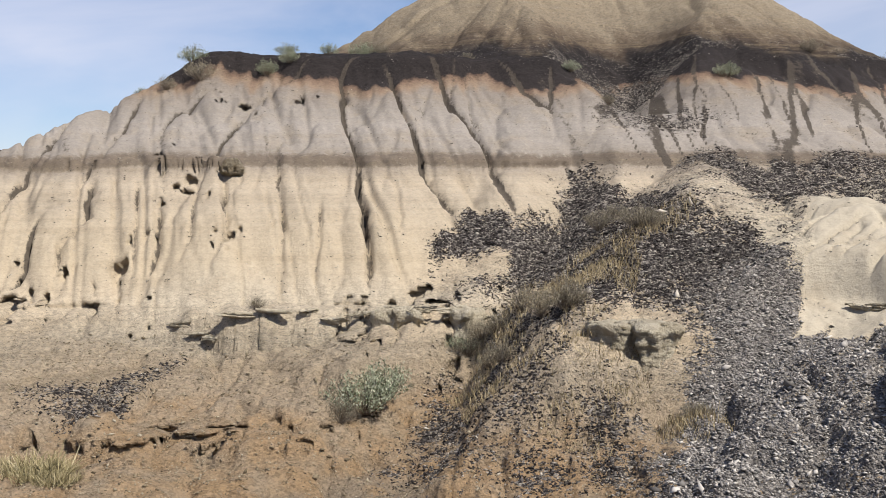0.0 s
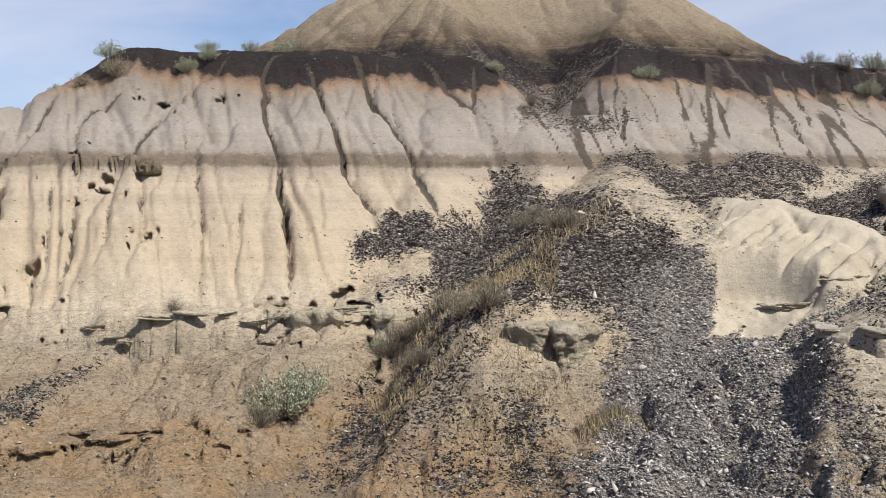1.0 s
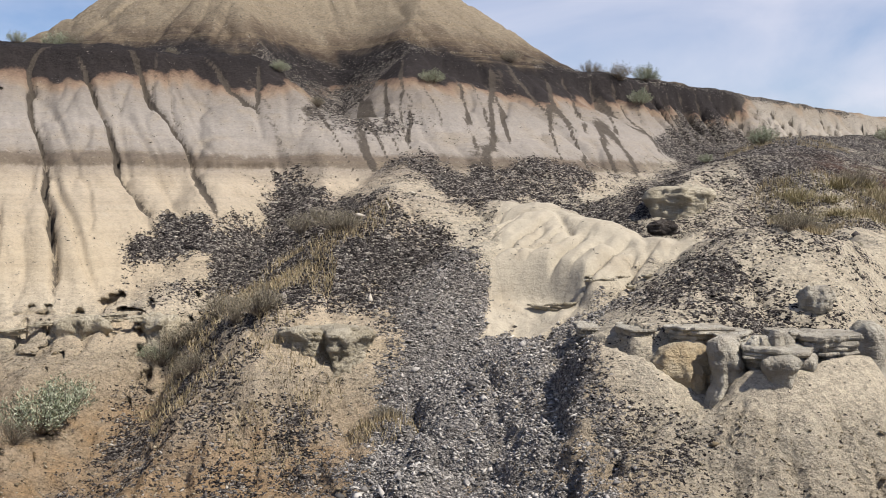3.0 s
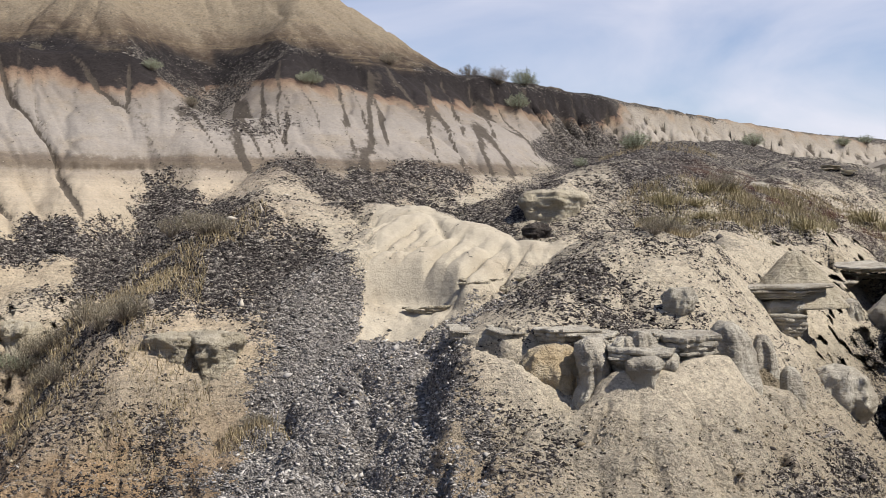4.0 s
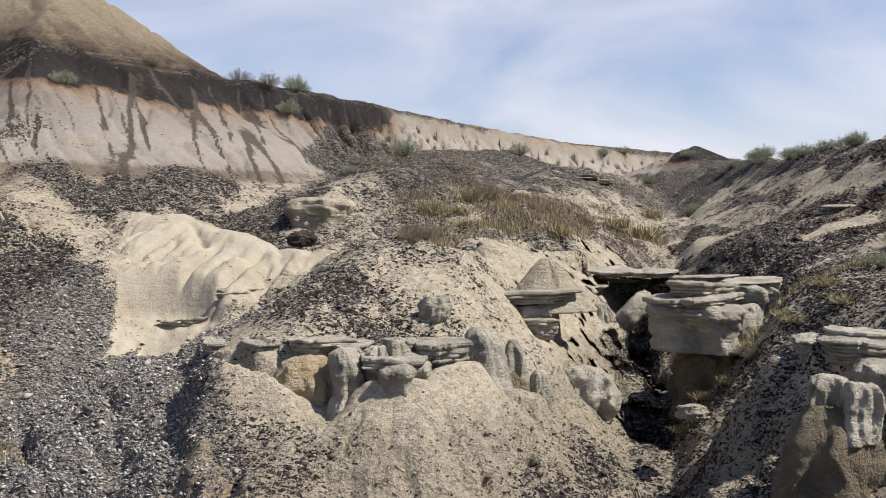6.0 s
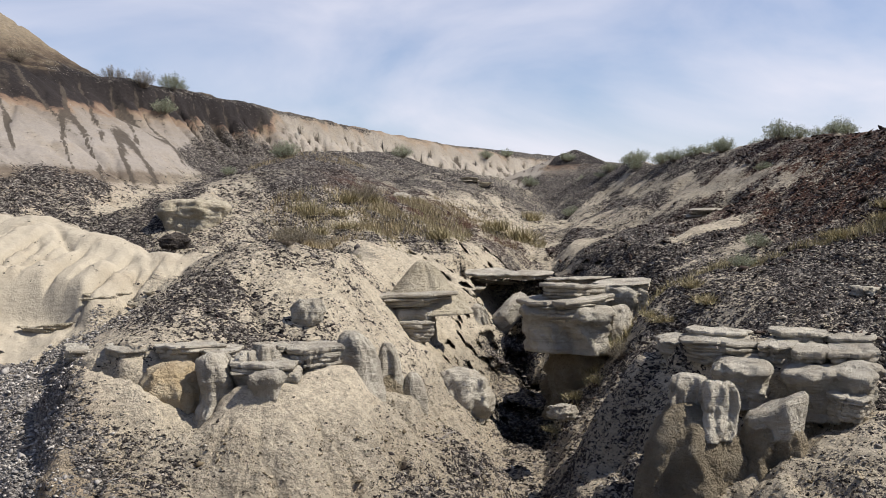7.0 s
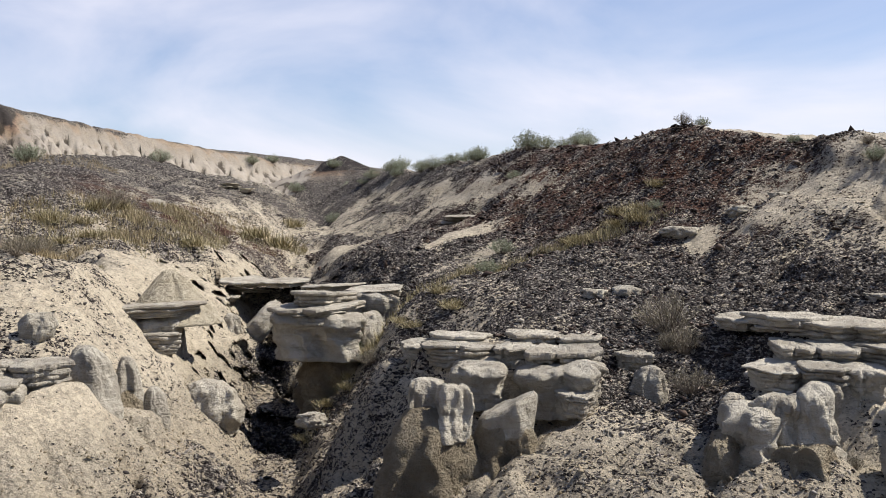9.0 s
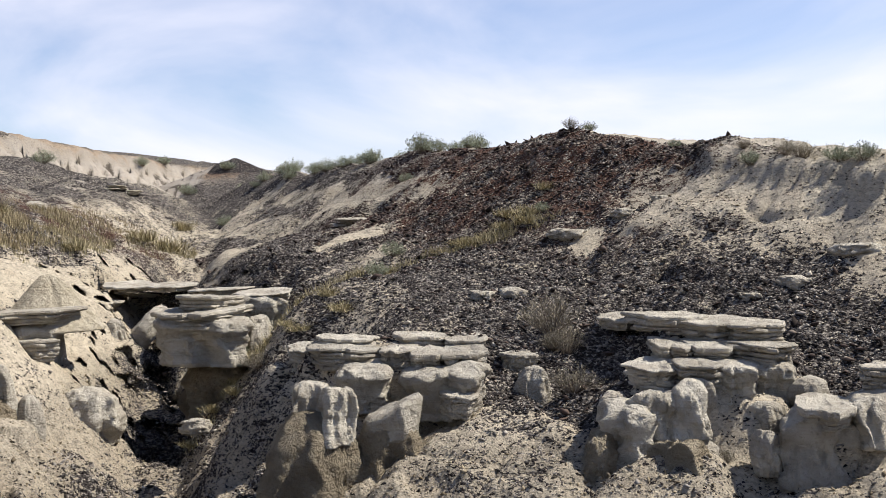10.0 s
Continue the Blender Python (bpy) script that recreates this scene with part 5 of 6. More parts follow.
# outcrop on the nose of the spur
lone_stone("sandstone_block", "pale square-faced sandstone block set in the spur's nose", BLOCK, 4.35, 13.62, -0.5, 0.36, 0.36, 0.8, 72, CREAMSTONE, turn=15, square=3, odd=0.6)
lone_stone("sandstone_block", "buff sandstone block set in the spur's nose", BLOCK, 3.85, 13.75, -0.5, 0.32, 0.3, 0.5, 73, CREAMSTONE, turn=35, square=3, odd=0.7)
# ledge at the foot of the layered wall
ledge("cream sandstone ledge of thin broken slabs at the wall's foot", "foot", 0.45, 0.05, 0.07, [(0.62, 17.15, 0.34, 0.7, BULGE, CREAMSTONE), (1.85, 17.15, 0.34, 0.7, BULGE, CREAMSTONE)], 0.8, 81, material=CREAMSTONE, follow=True)
lone_stone("brown_boulder", "round brown boulder stuck in the layered wall", BOULDER, -3.0, 20.95, 2.25, 0.24, 0.22, 0.38, 101, MUDSTONE)
lone_stone("sandstone_lip", "flat brown sandstone lip hanging from the wall", SLAB, -8.1, 20.0, 1.35, 0.5, 0.4, 0.22, 102, MUDSTONE)

# rocks of the gully
outcrop("flat-brimmed sandstone cap rock with a bare conical hump", "hoodoo", "gully rocks", [
    ("brim", "LIP", SANDSTONE, 12.98, 12.46, -0.01, 0.8, 0.55, 0.22, -38),
    ("hump", "CONE", CREAMSTONE, 13.45, 12.55, 0.50, 0.81, 0.72, 0.8, -39),
    ("stem", "CAPPED", SANDSTONE, 13.12, 12.42, -0.21, 0.37, 0.45, 0.87, -39),
    ("foot", "LIP", SANDSTONE, 12.69, 11.96, -0.43, 0.37, 0.3, 0.33, -39),
])
outcrop("large block of layered pale sandstone over a dark hollow", "hoodoo", "gully rocks", [
    ("cap", "LIP", SANDSTONE, 14.75, 10.47, 0.15, 0.48, 0.6, 0.33, -48),
    ("brim", "LIP", SANDSTONE, 14.51, 10.4, -0.05, 0.64, 0.7, 0.33, -47),
    ("body", "BLOCK", SANDSTONE, 14.58, 10.4, -0.18, 0.58, 0.68, 0.74, -47),
    ("stem", "BULGE", MUDSTONE, 14.92, 10.51, -0.84, 0.45, 0.5, 1.09, -48),
])
outcrop("long pale sandstone block with a jagged layered top", "hoodoo", "gully rocks", [
    ("body", "BLOCK", SANDSTONE, 16.32, 10.66, 0.08, 0.46, 0.65, 1.12, -51),
    ("cap", "LIP", SANDSTONE, 16.45, 10.72, 0.12, 0.46, 0.65, 0.31, -51),
    ("fin", "SKIRT", SANDSTONE, 15.48, 10.02, -0.16, 0.32, 0.4, 1.09, -50),
])
knob("small round pale boulder behind the tilted slab", "BOULDER", SANDSTONE, 15.77, 13.69, -0.44, 0.23, 0.2, 0.51, -43)
knob("big rounded pale sandstone boulder on the gully floor", "BOULDER", SANDSTONE, 12.68, 10.77, -1.05, 0.44, 0.42, 0.71, -41)
outcrop("thin flat slabs overhanging a dark hollow at the gully's head", "rock ledge", "sandstone ledges", [
    ("slab", "LIP", SANDSTONE, 17.32, 14.98, 0.1, 0.49, 0.7, 0.11, -43),
    ("slab", "LIP", SANDSTONE, 17.67, 14.21, 0.09, 0.5, 0.8, 0.11, -45),
    ("slab", "LIP", SANDSTONE, 17.15, 12.45, 0.08, 0.58, 0.6, 0.11, -48),
    ("slab", "LIP", SANDSTONE, 16.42, 14.74, -0.18, 0.3, 0.4, 0.10, -42),
    ("slab", "LIP", SANDSTONE, 17.73, 15.29, -0.13, 0.42, 0.6, 0.07, -44),
    ("slab", "LIP", SANDSTONE, 17.3, 10.38, -0.13, 0.37, 0.4, 0.17, -53),
])
lone_stone("tilted_slab", "thick wedge of sandstone slab leaning on its edge in the gully", SLAB, 16.45, 13.65, -0.62, 0.75, 0.45, 0.42, 114, turn=-44, tilt=(0, -48), square=1.6, odd=0.5, layers=0.012, group="gully rocks")
lone_stone("outcrop", "pale layered sandstone outcrop on the dark slope", BLOCK, 12.1, 18.3, 1.6, 0.62, 0.5, 1.1, 131, CREAMSTONE, turn=-32, layers=0.035, bed=0.13, square=1.5, odd=0.7, segs=64, rings=46)
lone_stone("dark_boulder", "dark brown boulder below the pale outcrop", BOULDER, 11.15, 17.1, 0.95, 0.24, 0.2, 0.32, 132, DARKSTONE)
ledge("white sandstone slab over a dark hollow on the shale slope", "window", 0.75, 0.1, 0.4, [(23.5, 13.4, 0.3, 0.45, CAPPED, SANDSTONE)], 0.5, 135)
lone_stone("pale_boulder", "round pale boulder in the dry grass", BOULDER, 19.7, 21.1, 1.95, 0.3, 0.26, 0.4, 137)
ledge("flat white slabs capping the low bank", "bank", 0.7, 0.07, 0.3, [], 0.3, 138, material=CREAMSTONE, follow=True)

# rocks on the near flank of the right-hand slope
outcrop("cracked grey sandstone ledge in thin broken layers on the shale slope", "rock ledge", "sandstone ledges", [
    ("slab", "LIP", SANDSTONE, 13.22, 7.25, -0.32, 0.22, 0.4, 0.29, -52),
    ("slab", "LIP", SANDSTONE, 13.01, 6.51, -0.26, 0.44, 0.5, 0.28, -54),
    ("slab", "LIP", SANDSTONE, 13.25, 5.83, -0.26, 0.21, 0.4, 0.26, -58),
    ("slab", "LIP", SANDSTONE, 13.37, 5.47, -0.28, 0.26, 0.42, 0.22, -59),
    ("slab", "LIP", SANDSTONE, 13.6, 5.08, -0.28, 0.28, 0.42, 0.2, -61),
    ("slab", "LIP", SANDSTONE, 13.67, 6.93, -0.22, 0.38, 0.45, 0.19, -54),
    ("slab", "LIP", SANDSTONE, 14.1, 6.02, -0.18, 0.38, 0.4, 0.16, -59),
    ("slab", "LIP", SANDSTONE, 14.25, 5.46, -0.2, 0.31, 0.35, 0.18, -61),
])
outcrop("lower blocks of layered grey sandstone below the cracked ledge", "rock ledge", "sandstone ledges", [
    ("block", "BLOCK", SANDSTONE, 12.64, 5.93, -0.41, 0.27, 0.38, 0.42, -56),
    ("block", "BLOCK", SANDSTONE, 13.03, 5.03, -0.41, 0.42, 0.45, 0.48, -60),
    ("block", "LIP", SANDSTONE, 12.81, 4.72, -0.65, 0.23, 0.32, 0.27, -61),
    ("foot", "BULGE", MUDSTONE, 12.88, 4.65, -0.85, 0.2, 0.3, 0.51, -62),
])
outcrop("twin-headed grey hoodoo on a gritty tan base", "hoodoo", "hoodoos", [
    ("head", "BULGE", SANDSTONE, 11.51, 5.85, -0.43, 0.22, 0.24, 0.63, -53),
    ("head", "BULGE", SANDSTONE, 11.42, 5.44, -0.44, 0.18, 0.22, 0.62, -54),
    ("base", "SHOULDER", MUDSTONE, 11.4, 5.76, -0.72, 0.49, 0.61, 1.03, -53),
])
outcrop("triangular gritty tan pinnacle with a smooth sloping top", "hoodoo", "hoodoos", [
    ("top", "WEDGE", SANDSTONE, 11.98, 5.1, -0.57, 0.27, 0.3, 0.41, -57),
    ("base", "SHOULDER", MUDSTONE, 11.92, 5.17, -0.79, 0.41, 0.4, 0.92, -57),
])
knob("stubby upright grey stone standing in dark shale", "BOULDER", SANDSTONE, 13.84, 4.31, -0.45, 0.2, 0.22, 0.57, -65)
knob("flat grey stone bedded in the dark shale", "LIP", SANDSTONE, 14.3, 4.73, -0.37, 0.23, 0.28, 0.21, -64)
knob("gritty pale ramp of mudstone between shale", "SKIRT", MUDSTONE, 12.85, 3.97, -1.02, 0.28, 0.45, 0.7, -65)
outcrop("uppermost layered grey ledge of the rock cluster, over a dark gap", "rock ledge", "sandstone ledges", [
    ("slab", "LIP", SANDSTONE, 15.08, 3.0, 0.13, 0.43, 0.5, 0.22, -72),
    ("slab", "LIP", SANDSTONE, 14.89, 2.42, 0.1, 0.46, 0.45, 0.21, -74),
    ("slab", "LIP", SANDSTONE, 15.05, 1.97, 0.08, 0.36, 0.5, 0.24, -77),
    ("slab", "LIP", SANDSTONE, 15.22, 3.71, 0.06, 0.3, 0.35, 0.16, -69),
])
outcrop("middle layered ledge of the rock cluster with ragged edges", "rock ledge", "sandstone ledges", [
    ("slab", "LIP", SANDSTONE, 14.34, 2.76, -0.12, 0.25, 0.45, 0.24, -72),
    ("slab", "LIP", SANDSTONE, 14.37, 2.32, -0.11, 0.27, 0.45, 0.23, -74),
    ("slab", "LIP", SANDSTONE, 14.65, 1.84, -0.11, 0.37, 0.5, 0.27, -77),
    ("block", "BLOCK", SANDSTONE, 14.41, 1.64, -0.3, 0.23, 0.35, 0.43, -77),
])
outcrop("lower layered ledge of the rock cluster above smooth knobs", "rock ledge", "sandstone ledges", [
    ("slab", "LIP", SANDSTONE, 13.68, 2.74, -0.3, 0.29, 0.45, 0.27, -71),
    ("slab", "LIP", SANDSTONE, 13.74, 2.24, -0.25, 0.28, 0.45, 0.28, -74),
    ("block", "BLOCK", SANDSTONE, 13.85, 1.88, -0.27, 0.22, 0.35, 0.33, -76),
])
outcrop("smooth grey flaring rock with rounded knobs on its crown", "hoodoo", "hoodoos", [
    ("knob", "BULGE", SANDSTONE, 13.31, 2.19, -0.45, 0.27, 0.36, 0.41, -73),
    ("knob", "BULGE", SANDSTONE, 13.1, 2.49, -0.5, 0.26, 0.36, 0.38, -71),
    ("knob", "BULGE", SANDSTONE, 12.87, 2.76, -0.62, 0.28, 0.36, 0.46, -70),
    ("knob", "BULGE", SANDSTONE, 13.09, 2.97, -0.56, 0.11, 0.2, 0.31, -69),
    ("apron", "FLARE", SANDSTONE, 13.22, 2.36, -0.65, 0.61, 0.6, 0.49, -72),
])
outcrop("gritty tan mudstone foot of the rock cluster", "buttress", "buttresses", [
    ("foot", "SKIRT", MUDSTONE, 12.56, 2.86, -0.81, 0.32, 0.5, 0.75, -69),
    ("foot", "SKIRT", MUDSTONE, 12.64, 2.16, -0.85, 0.51, 0.55, 0.61, -72),
])
outcrop("broad smooth grey sandstone shoulder with a cracked cap", "rock ledge", "sandstone ledges", [
    ("body", "BULGE", SANDSTONE, 13.38, 0.87, -0.57, 0.32, 0.5, 0.8, -80),
    ("cap", "LIP", SANDSTONE, 13.44, 0.89, -0.54, 0.31, 0.5, 0.22, -80),
    ("body", "BULGE", SANDSTONE, 13.65, 0.5, -0.42, 0.22, 0.45, 0.54, -82),
    ("cap", "LIP", SANDSTONE, 14.13, 0.36, -0.23, 0.27, 0.45, 0.28, -83),
])
knob("loose grey sandstone lump on pale rubble", "BOULDER", SANDSTONE, 13.07, 1.37, -0.8, 0.15, 0.16, 0.32, -77)
knob("flat loose sandstone lump on pale rubble", "BOULDER", SANDSTONE, 13.63, 1.51, -0.62, 0.19, 0.18, 0.2, -77)
knob("loose sandstone lump in dark shale", "BOULDER", SANDSTONE, 14.27, 1.16, -0.42, 0.21, 0.2, 0.2, -79)
for x, y, top, w, h, s in ((12.4, 4.1, -0.95, 0.12, 0.2, 204), (12.9, 8.9, -1.35, 0.2, 0.22, 205), (15.5, 9.0, -0.75, 0.25, 0.2, 206), (16.9, 9.8, -0.3, 0.3, 0.22, 207), (17.5, 10.2, -0.15, 0.35, 0.22, 208)):
    lone_stone("loose_stone", "loose pale sandstone lump lying on shale", BOULDER, x, y, top, w, w * 0.8, h, s, turn=s * 33, group="loose stones")
for x, y, w, s in ((18.9, 6.0, 0.4, 221), (19.6, 5.2, 0.35, 222), (19.9, 4.7, 0.3, 223), (16.3, 6.3, 0.35, 224), (16.5, 5.9, 0.3, 225), (17.0, 1.9, 0.3, 226), (17.4, 1.2, 0.3, 227), (16.6, 2.4, 0.15, 228)):
    lone_stone("bedded_stone", "low pale stone showing through dark shale", SLAB, x, y, ground_z(x, y) + 0.06, w, w * 0.6, 0.2, s, turn=s * 21, group="bedded stones")


# ------------------------------------------------------------------ plants
def leaf_material(name, stops, rough=0.7):
    m, n, l, b = nodes_of(name, rough, 0.2)
    geo = n.new("ShaderNodeNewGeometry")
    col = ramp(n, l, geo.outputs["Random Per Island"], stops)
    l.new(col, b.inputs["Base Color"])
    return m


SAGE_LEAF = leaf_material("sage_leaf", [(0.0, (0.12, 0.14, 0.08)), (0.4, (0.22, 0.24, 0.155)), (0.8, (0.33, 0.345, 0.245)), (1.0, (0.44, 0.43, 0.32))])
WOOD = leaf_material("grey_twig", [(0.0, (0.10, 0.08, 0.06)), (1.0, (0.24, 0.2, 0.155))], 0.85)
STRAW = leaf_material("dry_straw", [(0.0, (0.16, 0.12, 0.07)), (0.5, (0.30, 0.235, 0.13)), (1.0, (0.46, 0.38, 0.24))])
GREEN = leaf_material("yellow_green_grass", [(0.0, (0.13, 0.11, 0.06)), (0.4, (0.25, 0.21, 0.105)), (0.75, (0.37, 0.31, 0.175)), (1.0, (0.48, 0.41, 0.26))])
DRAB = leaf_material("drab_brush", [(0.0, (0.12, 0.10, 0.07)), (0.5, (0.2, 0.175, 0.125)), (1.0, (0.33, 0.29, 0.21))])


def soup(name, verts, faces, material):
    me = bpy.data.meshes.new(name)
    me.from_pydata(np.asarray(verts).tolist(), [], np.asarray(faces).tolist())
    me.materials.append(material)
    me.update()
    return me


def shoots(r, count, spread, lean):
    """Curved shoots from the foot of a plant of about one metre: a row of points each."""
    made = []
    for _ in range(count):
        a, k = r.uniform(0, 2 * math.pi), r.random() ** 0.6
        out = spread * k
        h = r.uniform(0.6, 1.0) * (1 - 0.45 * k ** 2)
        foot = np.array([math.cos(a), math.sin(a), 0]) * 0.12 * r.random()
        tip = np.array([math.cos(a) * out, math.sin(a) * out, h]) + np.array([r.uniform(-.08, .08), r.uniform(-.08, .08), 0])
        t = np.linspace(0, 1, 6)[:, None]
        mid = (foot + tip) / 2 + np.array([math.cos(a), math.sin(a), 0]) * lean * out
        made.append((1 - t) ** 2 * foot + 2 * t * (1 - t) * mid + t * t * tip)
    return made


def twig_mesh(name, lines, thick, material):
    verts, faces = [], []
    for line in lines:
        o = len(verts)
        for k, p in enumerate(line):
            w = thick * (1 - 0.85 * k / (len(line) - 1))
            for q in range(3):
                verts.append(p + w * np.array([math.cos(2.1 * q), math.sin(2.1 * q), 0]))
        for k in range(len(line) - 1):
            for q in range(3):
                a, b = o + 3 * k + q, o + 3 * k + (q + 1) % 3
                faces.append((a, b, b + 3, a + 3))
    return soup(name, verts, faces, material)


def leaf_mesh(name, r, lines, per, size, slim, start, material):
    verts, faces = [], []
    for line in lines:
        for _ in range(per):
            t = start + (1 - start) * r.random() ** 0.8
            f = t * (len(line) - 1)
            k = min(int(f), len(line) - 2)
            p = line[k] + (line[k + 1] - line[k]) * (f - k)
            p = p + np.array([r.gauss(0, 0.03), r.gauss(0, 0.03), r.gauss(0, 0.03)])
            d = line[k + 1] - line[k]
            d = d / np.linalg.norm(d) + np.array([r.uniform(-.9, .9), r.uniform(-.9, .9), r.uniform(-.4, .9)])
            d = d / np.linalg.norm(d)
            w = np.cross(d, [r.uniform(-1, 1), r.uniform(-1, 1), r.uniform(-1, 1)])
            w = w / (np.linalg.norm(w) + 1e-6)
            s = size * r.uniform(0.6, 1.4)
            o = len(verts)
            verts += [p, p + d * s * 0.5 + w * s * slim, p + d * s, p + d * s * 0.5 - w * s * slim]
            faces.append((o, o + 1, o + 2, o + 3))
    return soup(name, verts, faces, material)


def sagebrush(seed, label):
    r = random.Random(seed)
    lines = shoots(r, 95, 0.55, 0.35)
    bush = tagged(new("sagebrush"), label, "shrub", "sagebrush of the slopes")
    part("woody_base", twig_mesh("woody_base", lines[:40], 0.012, WOOD), WOOD, bush, label="grey woody stems")
    part("foliage", leaf_mesh("foliage", r, lines, 34, 0.052, 0.17, 0.22, SAGE_LEAF), SAGE_LEAF, bush)
    return bush


def dry_shrub(seed, label):
    r = random.Random(seed)
    lines = shoots(r, 110, 0.62, 0.2)
    bush = tagged(new("dry_shrub"), label, "shrub", "dry shrubs")
    part("woody_base", twig_mesh("woody_base", lines, 0.008, WOOD), WOOD, bush, label="thin bare twigs")
    part("foliage", leaf_mesh("foliage", r, lines, 14, 0.07, 0.1, 0.35, DRAB), DRAB, bush)
    return bush


def grass_tuft(seed, label):
    r = random.Random(seed)
    lines = shoots(r, 260, 0.6, 0.1)
    verts, faces = [], []
    for line in lines:
        a = r.uniform(0, 6.28)
        w = 0.012 * np.array([math.cos(a), math.sin(a), 0])
        foot = np.array([r.gauss(0, 0.16), r.gauss(0, 0.16), 0])
        o = len(verts)
        for k, p in enumerate(line[::2]):
            q = p * np.array([1, 1, 0.62]) + foot
            verts += [q - w * (1 - k / 2.6), q + w * (1 - k / 2.6)]
        faces += [(o, o + 1, o + 3, o + 2), (o + 2, o + 3, o + 5, o + 4)]
    tuft = tagged(new("grass_tuft"), label, "grass", "grass tufts")
    part("grass_clump", soup("grass_clump", verts, faces, GREEN), GREEN, tuft)
    return tuft


def plant_out(kinds, spots, seed, squash=1.0):
    r = random.Random(seed)
    for k, (x, y, w) in enumerate(spots):
        src = kinds[k % len(kinds)]
        s = w * 0.92
        m = pose(x, y, ground_z(x, y) - 0.03 * s, r.uniform(-6, 6), r.uniform(-6, 6), r.uniform(0, 360)) @ Matrix.Diagonal((s, s * r.uniform(0.85, 1.15), s * squash * r.uniform(0.85, 1.15), 1))
        if k < len(kinds):
            src.matrix_world = m
        else:
            ob = copy_thing(src, Matrix.Identity(4))
            ob.matrix_basis = m


SAGE_A = [(-4.75, 25.0, 0.85), (-6.0, 24.9, 0.52), (-2.83, 24.6, 0.72), (-2.55, 26.2, 0.63), (-1.5, 26.6, 0.58), (-0.7, 28.6, 0.95), (0.19, 14.9, 1.2), (0.45, 15.3, 1.1), (2.9, 9.5, 0.75), (-2.3, 24.8, 0.58),
          (4.85, 25.88, 0.54), (8.72, 25.2, 0.69), (1.73, 16.7, 0.54), (18.4, 31.6, 0.62), (17.53, 30.44, 0.9), (15.99, 27.8, 0.78), (16.27, 24.36, 0.48), (29.0, 32.75, 1.0), (18.83, 25.55, 0.9)]
HEDGE = [(31.6 - 5.6 * k / 15 + (0.5 if k % 3 else -0.4), 23.8 - 12.4 * k / 15, 0.5 + 0.09 * (k * 7 % 5)) for k in range(16)]
SAGE_B = [(15.43, 10.44, 1.0), (14.79, 10.25, 0.9), (18.32, 9.28, 0.7), (16.99, 8.7, 0.7), (19.9, 3.2, 0.6), (19.2, 1.7, 0.8), (18.9, 1.3, 0.7), (15.3, 10.05, 0.8), (44.68, 44.26, 1.5), (45.64, 38.61, 1.5), (42, 38, 1.4), (48.35, 46.31, 1.5), (38.5, 31, 1.3), (30.4, 21.62, 1.1), (31.5, 23.6, 1.1), (29.3, 19.6, 1.0), (28.49, 17.79, 1.07), (27.98, 16.36, 1.06),
          (26.7, 13.31, 0.94), (25.8, 11.83, 0.74), (23.6, 7.6, 0.62), (21.73, 5.05, 0.45), (19.06, 1.6, 0.42), (19.86, 6.97, 0.44), (13.21, 5.81, 0.26), (28.09, 22.39, 0.9), (24.91, 13.18, 0.68)]
DRY_A = [(-5.2, 24.1, 0.5), (-4.4, 24.2, 0.78), (-1.9, 17.5, 0.37), (2.18, 26.3, 0.4), (5.77, 25.6, 0.5), (11.75, 27.6, 0.67), (-0.16, 26.6, 0.61), (-0.14, 14.5, 0.55), (2.95, 15.0, 0.62), (3.32, 14.5, 0.6),
         (2.33, 16.3, 0.57), (1.87, 16.6, 0.58), (4.43, 18.73, 0.65), (4.69, 16.29, 0.67), (2.18, 15.45, 0.45), (4.67, 12.53, 0.38), (15.81, 28.8, 0.8), (15.5, 30.4, 0.87)]
DRY_B = [(15.12, 4.63, 0.8), (14.82, 4.28, 0.6), (14.7, 9.33, 0.5), (4.8, 19.0, 0.6), (4.85, 16.15, 0.5), (2.78, 16.04, 0.7), (3.23, 14.48, 0.7), (2.06, 16.73, 0.5), (2.32, 14.75, 0.5), (19.5, 2.3, 0.5), (20.28, 28.2, 0.69), (4.77, 12.58, 0.35), (11.0, 12.6, 0.5), (10.5, 12.2, 0.45), (11.6, 13.2, 0.5), (16.54, 18.51, 0.8), (23.3, 7.9, 0.4), (19.8, 2.6, 0.45), (20.3, 3.4, 0.28), (14.79, 4.48, 0.41), (13.75, 3.72, 0.6), (13.0, 1.75, 0.21)]
TUFTS = [(15.58, 8.4, 0.5), (15.16, 8.91, 0.45), (19.99, 7.31, 0.6), (20.33, 7.93, 0.6), (19.42, 8.5, 0.5), (21.07, 7.47, 0.5), (15.0, 9.6, 0.5), (14.5, 9.6, 0.5), (14.07, 17.04, 0.5), (13.84, 17.32, 0.5), (-3.75, 12.1, 0.9), (-3.35, 11.9, 0.6), (-4.0, 12.5, 0.7), (-3.5, 12.4, 0.5), (14.6, 17.9, 0.8), (15.2, 17.6, 0.7), (15.9, 18.3, 0.8), (14.3, 17.0, 0.6), (15.0, 17.1, 0.6), (16.8, 18.6, 0.8), (25.4, 21.7, 0.9), (22.62, 19.44, 1.4), (22.0, 19.67, 1.1), (14.3, 9.9, 0.5), (14.8, 9.9, 0.5), (19.48, 7.13, 0.62), (19.38, 7.54, 0.52), (18.73, 7.89, 0.61), (17.49, 8.95, 0.61), (15.89, 8.9, 0.5),
         (15.25, 9.2, 0.39), (17.22, 16.6, 0.75), (-2.6, 10.9, 0.6), (14.0, 10.1, 0.4), (13.3, 14.4, 0.5)]
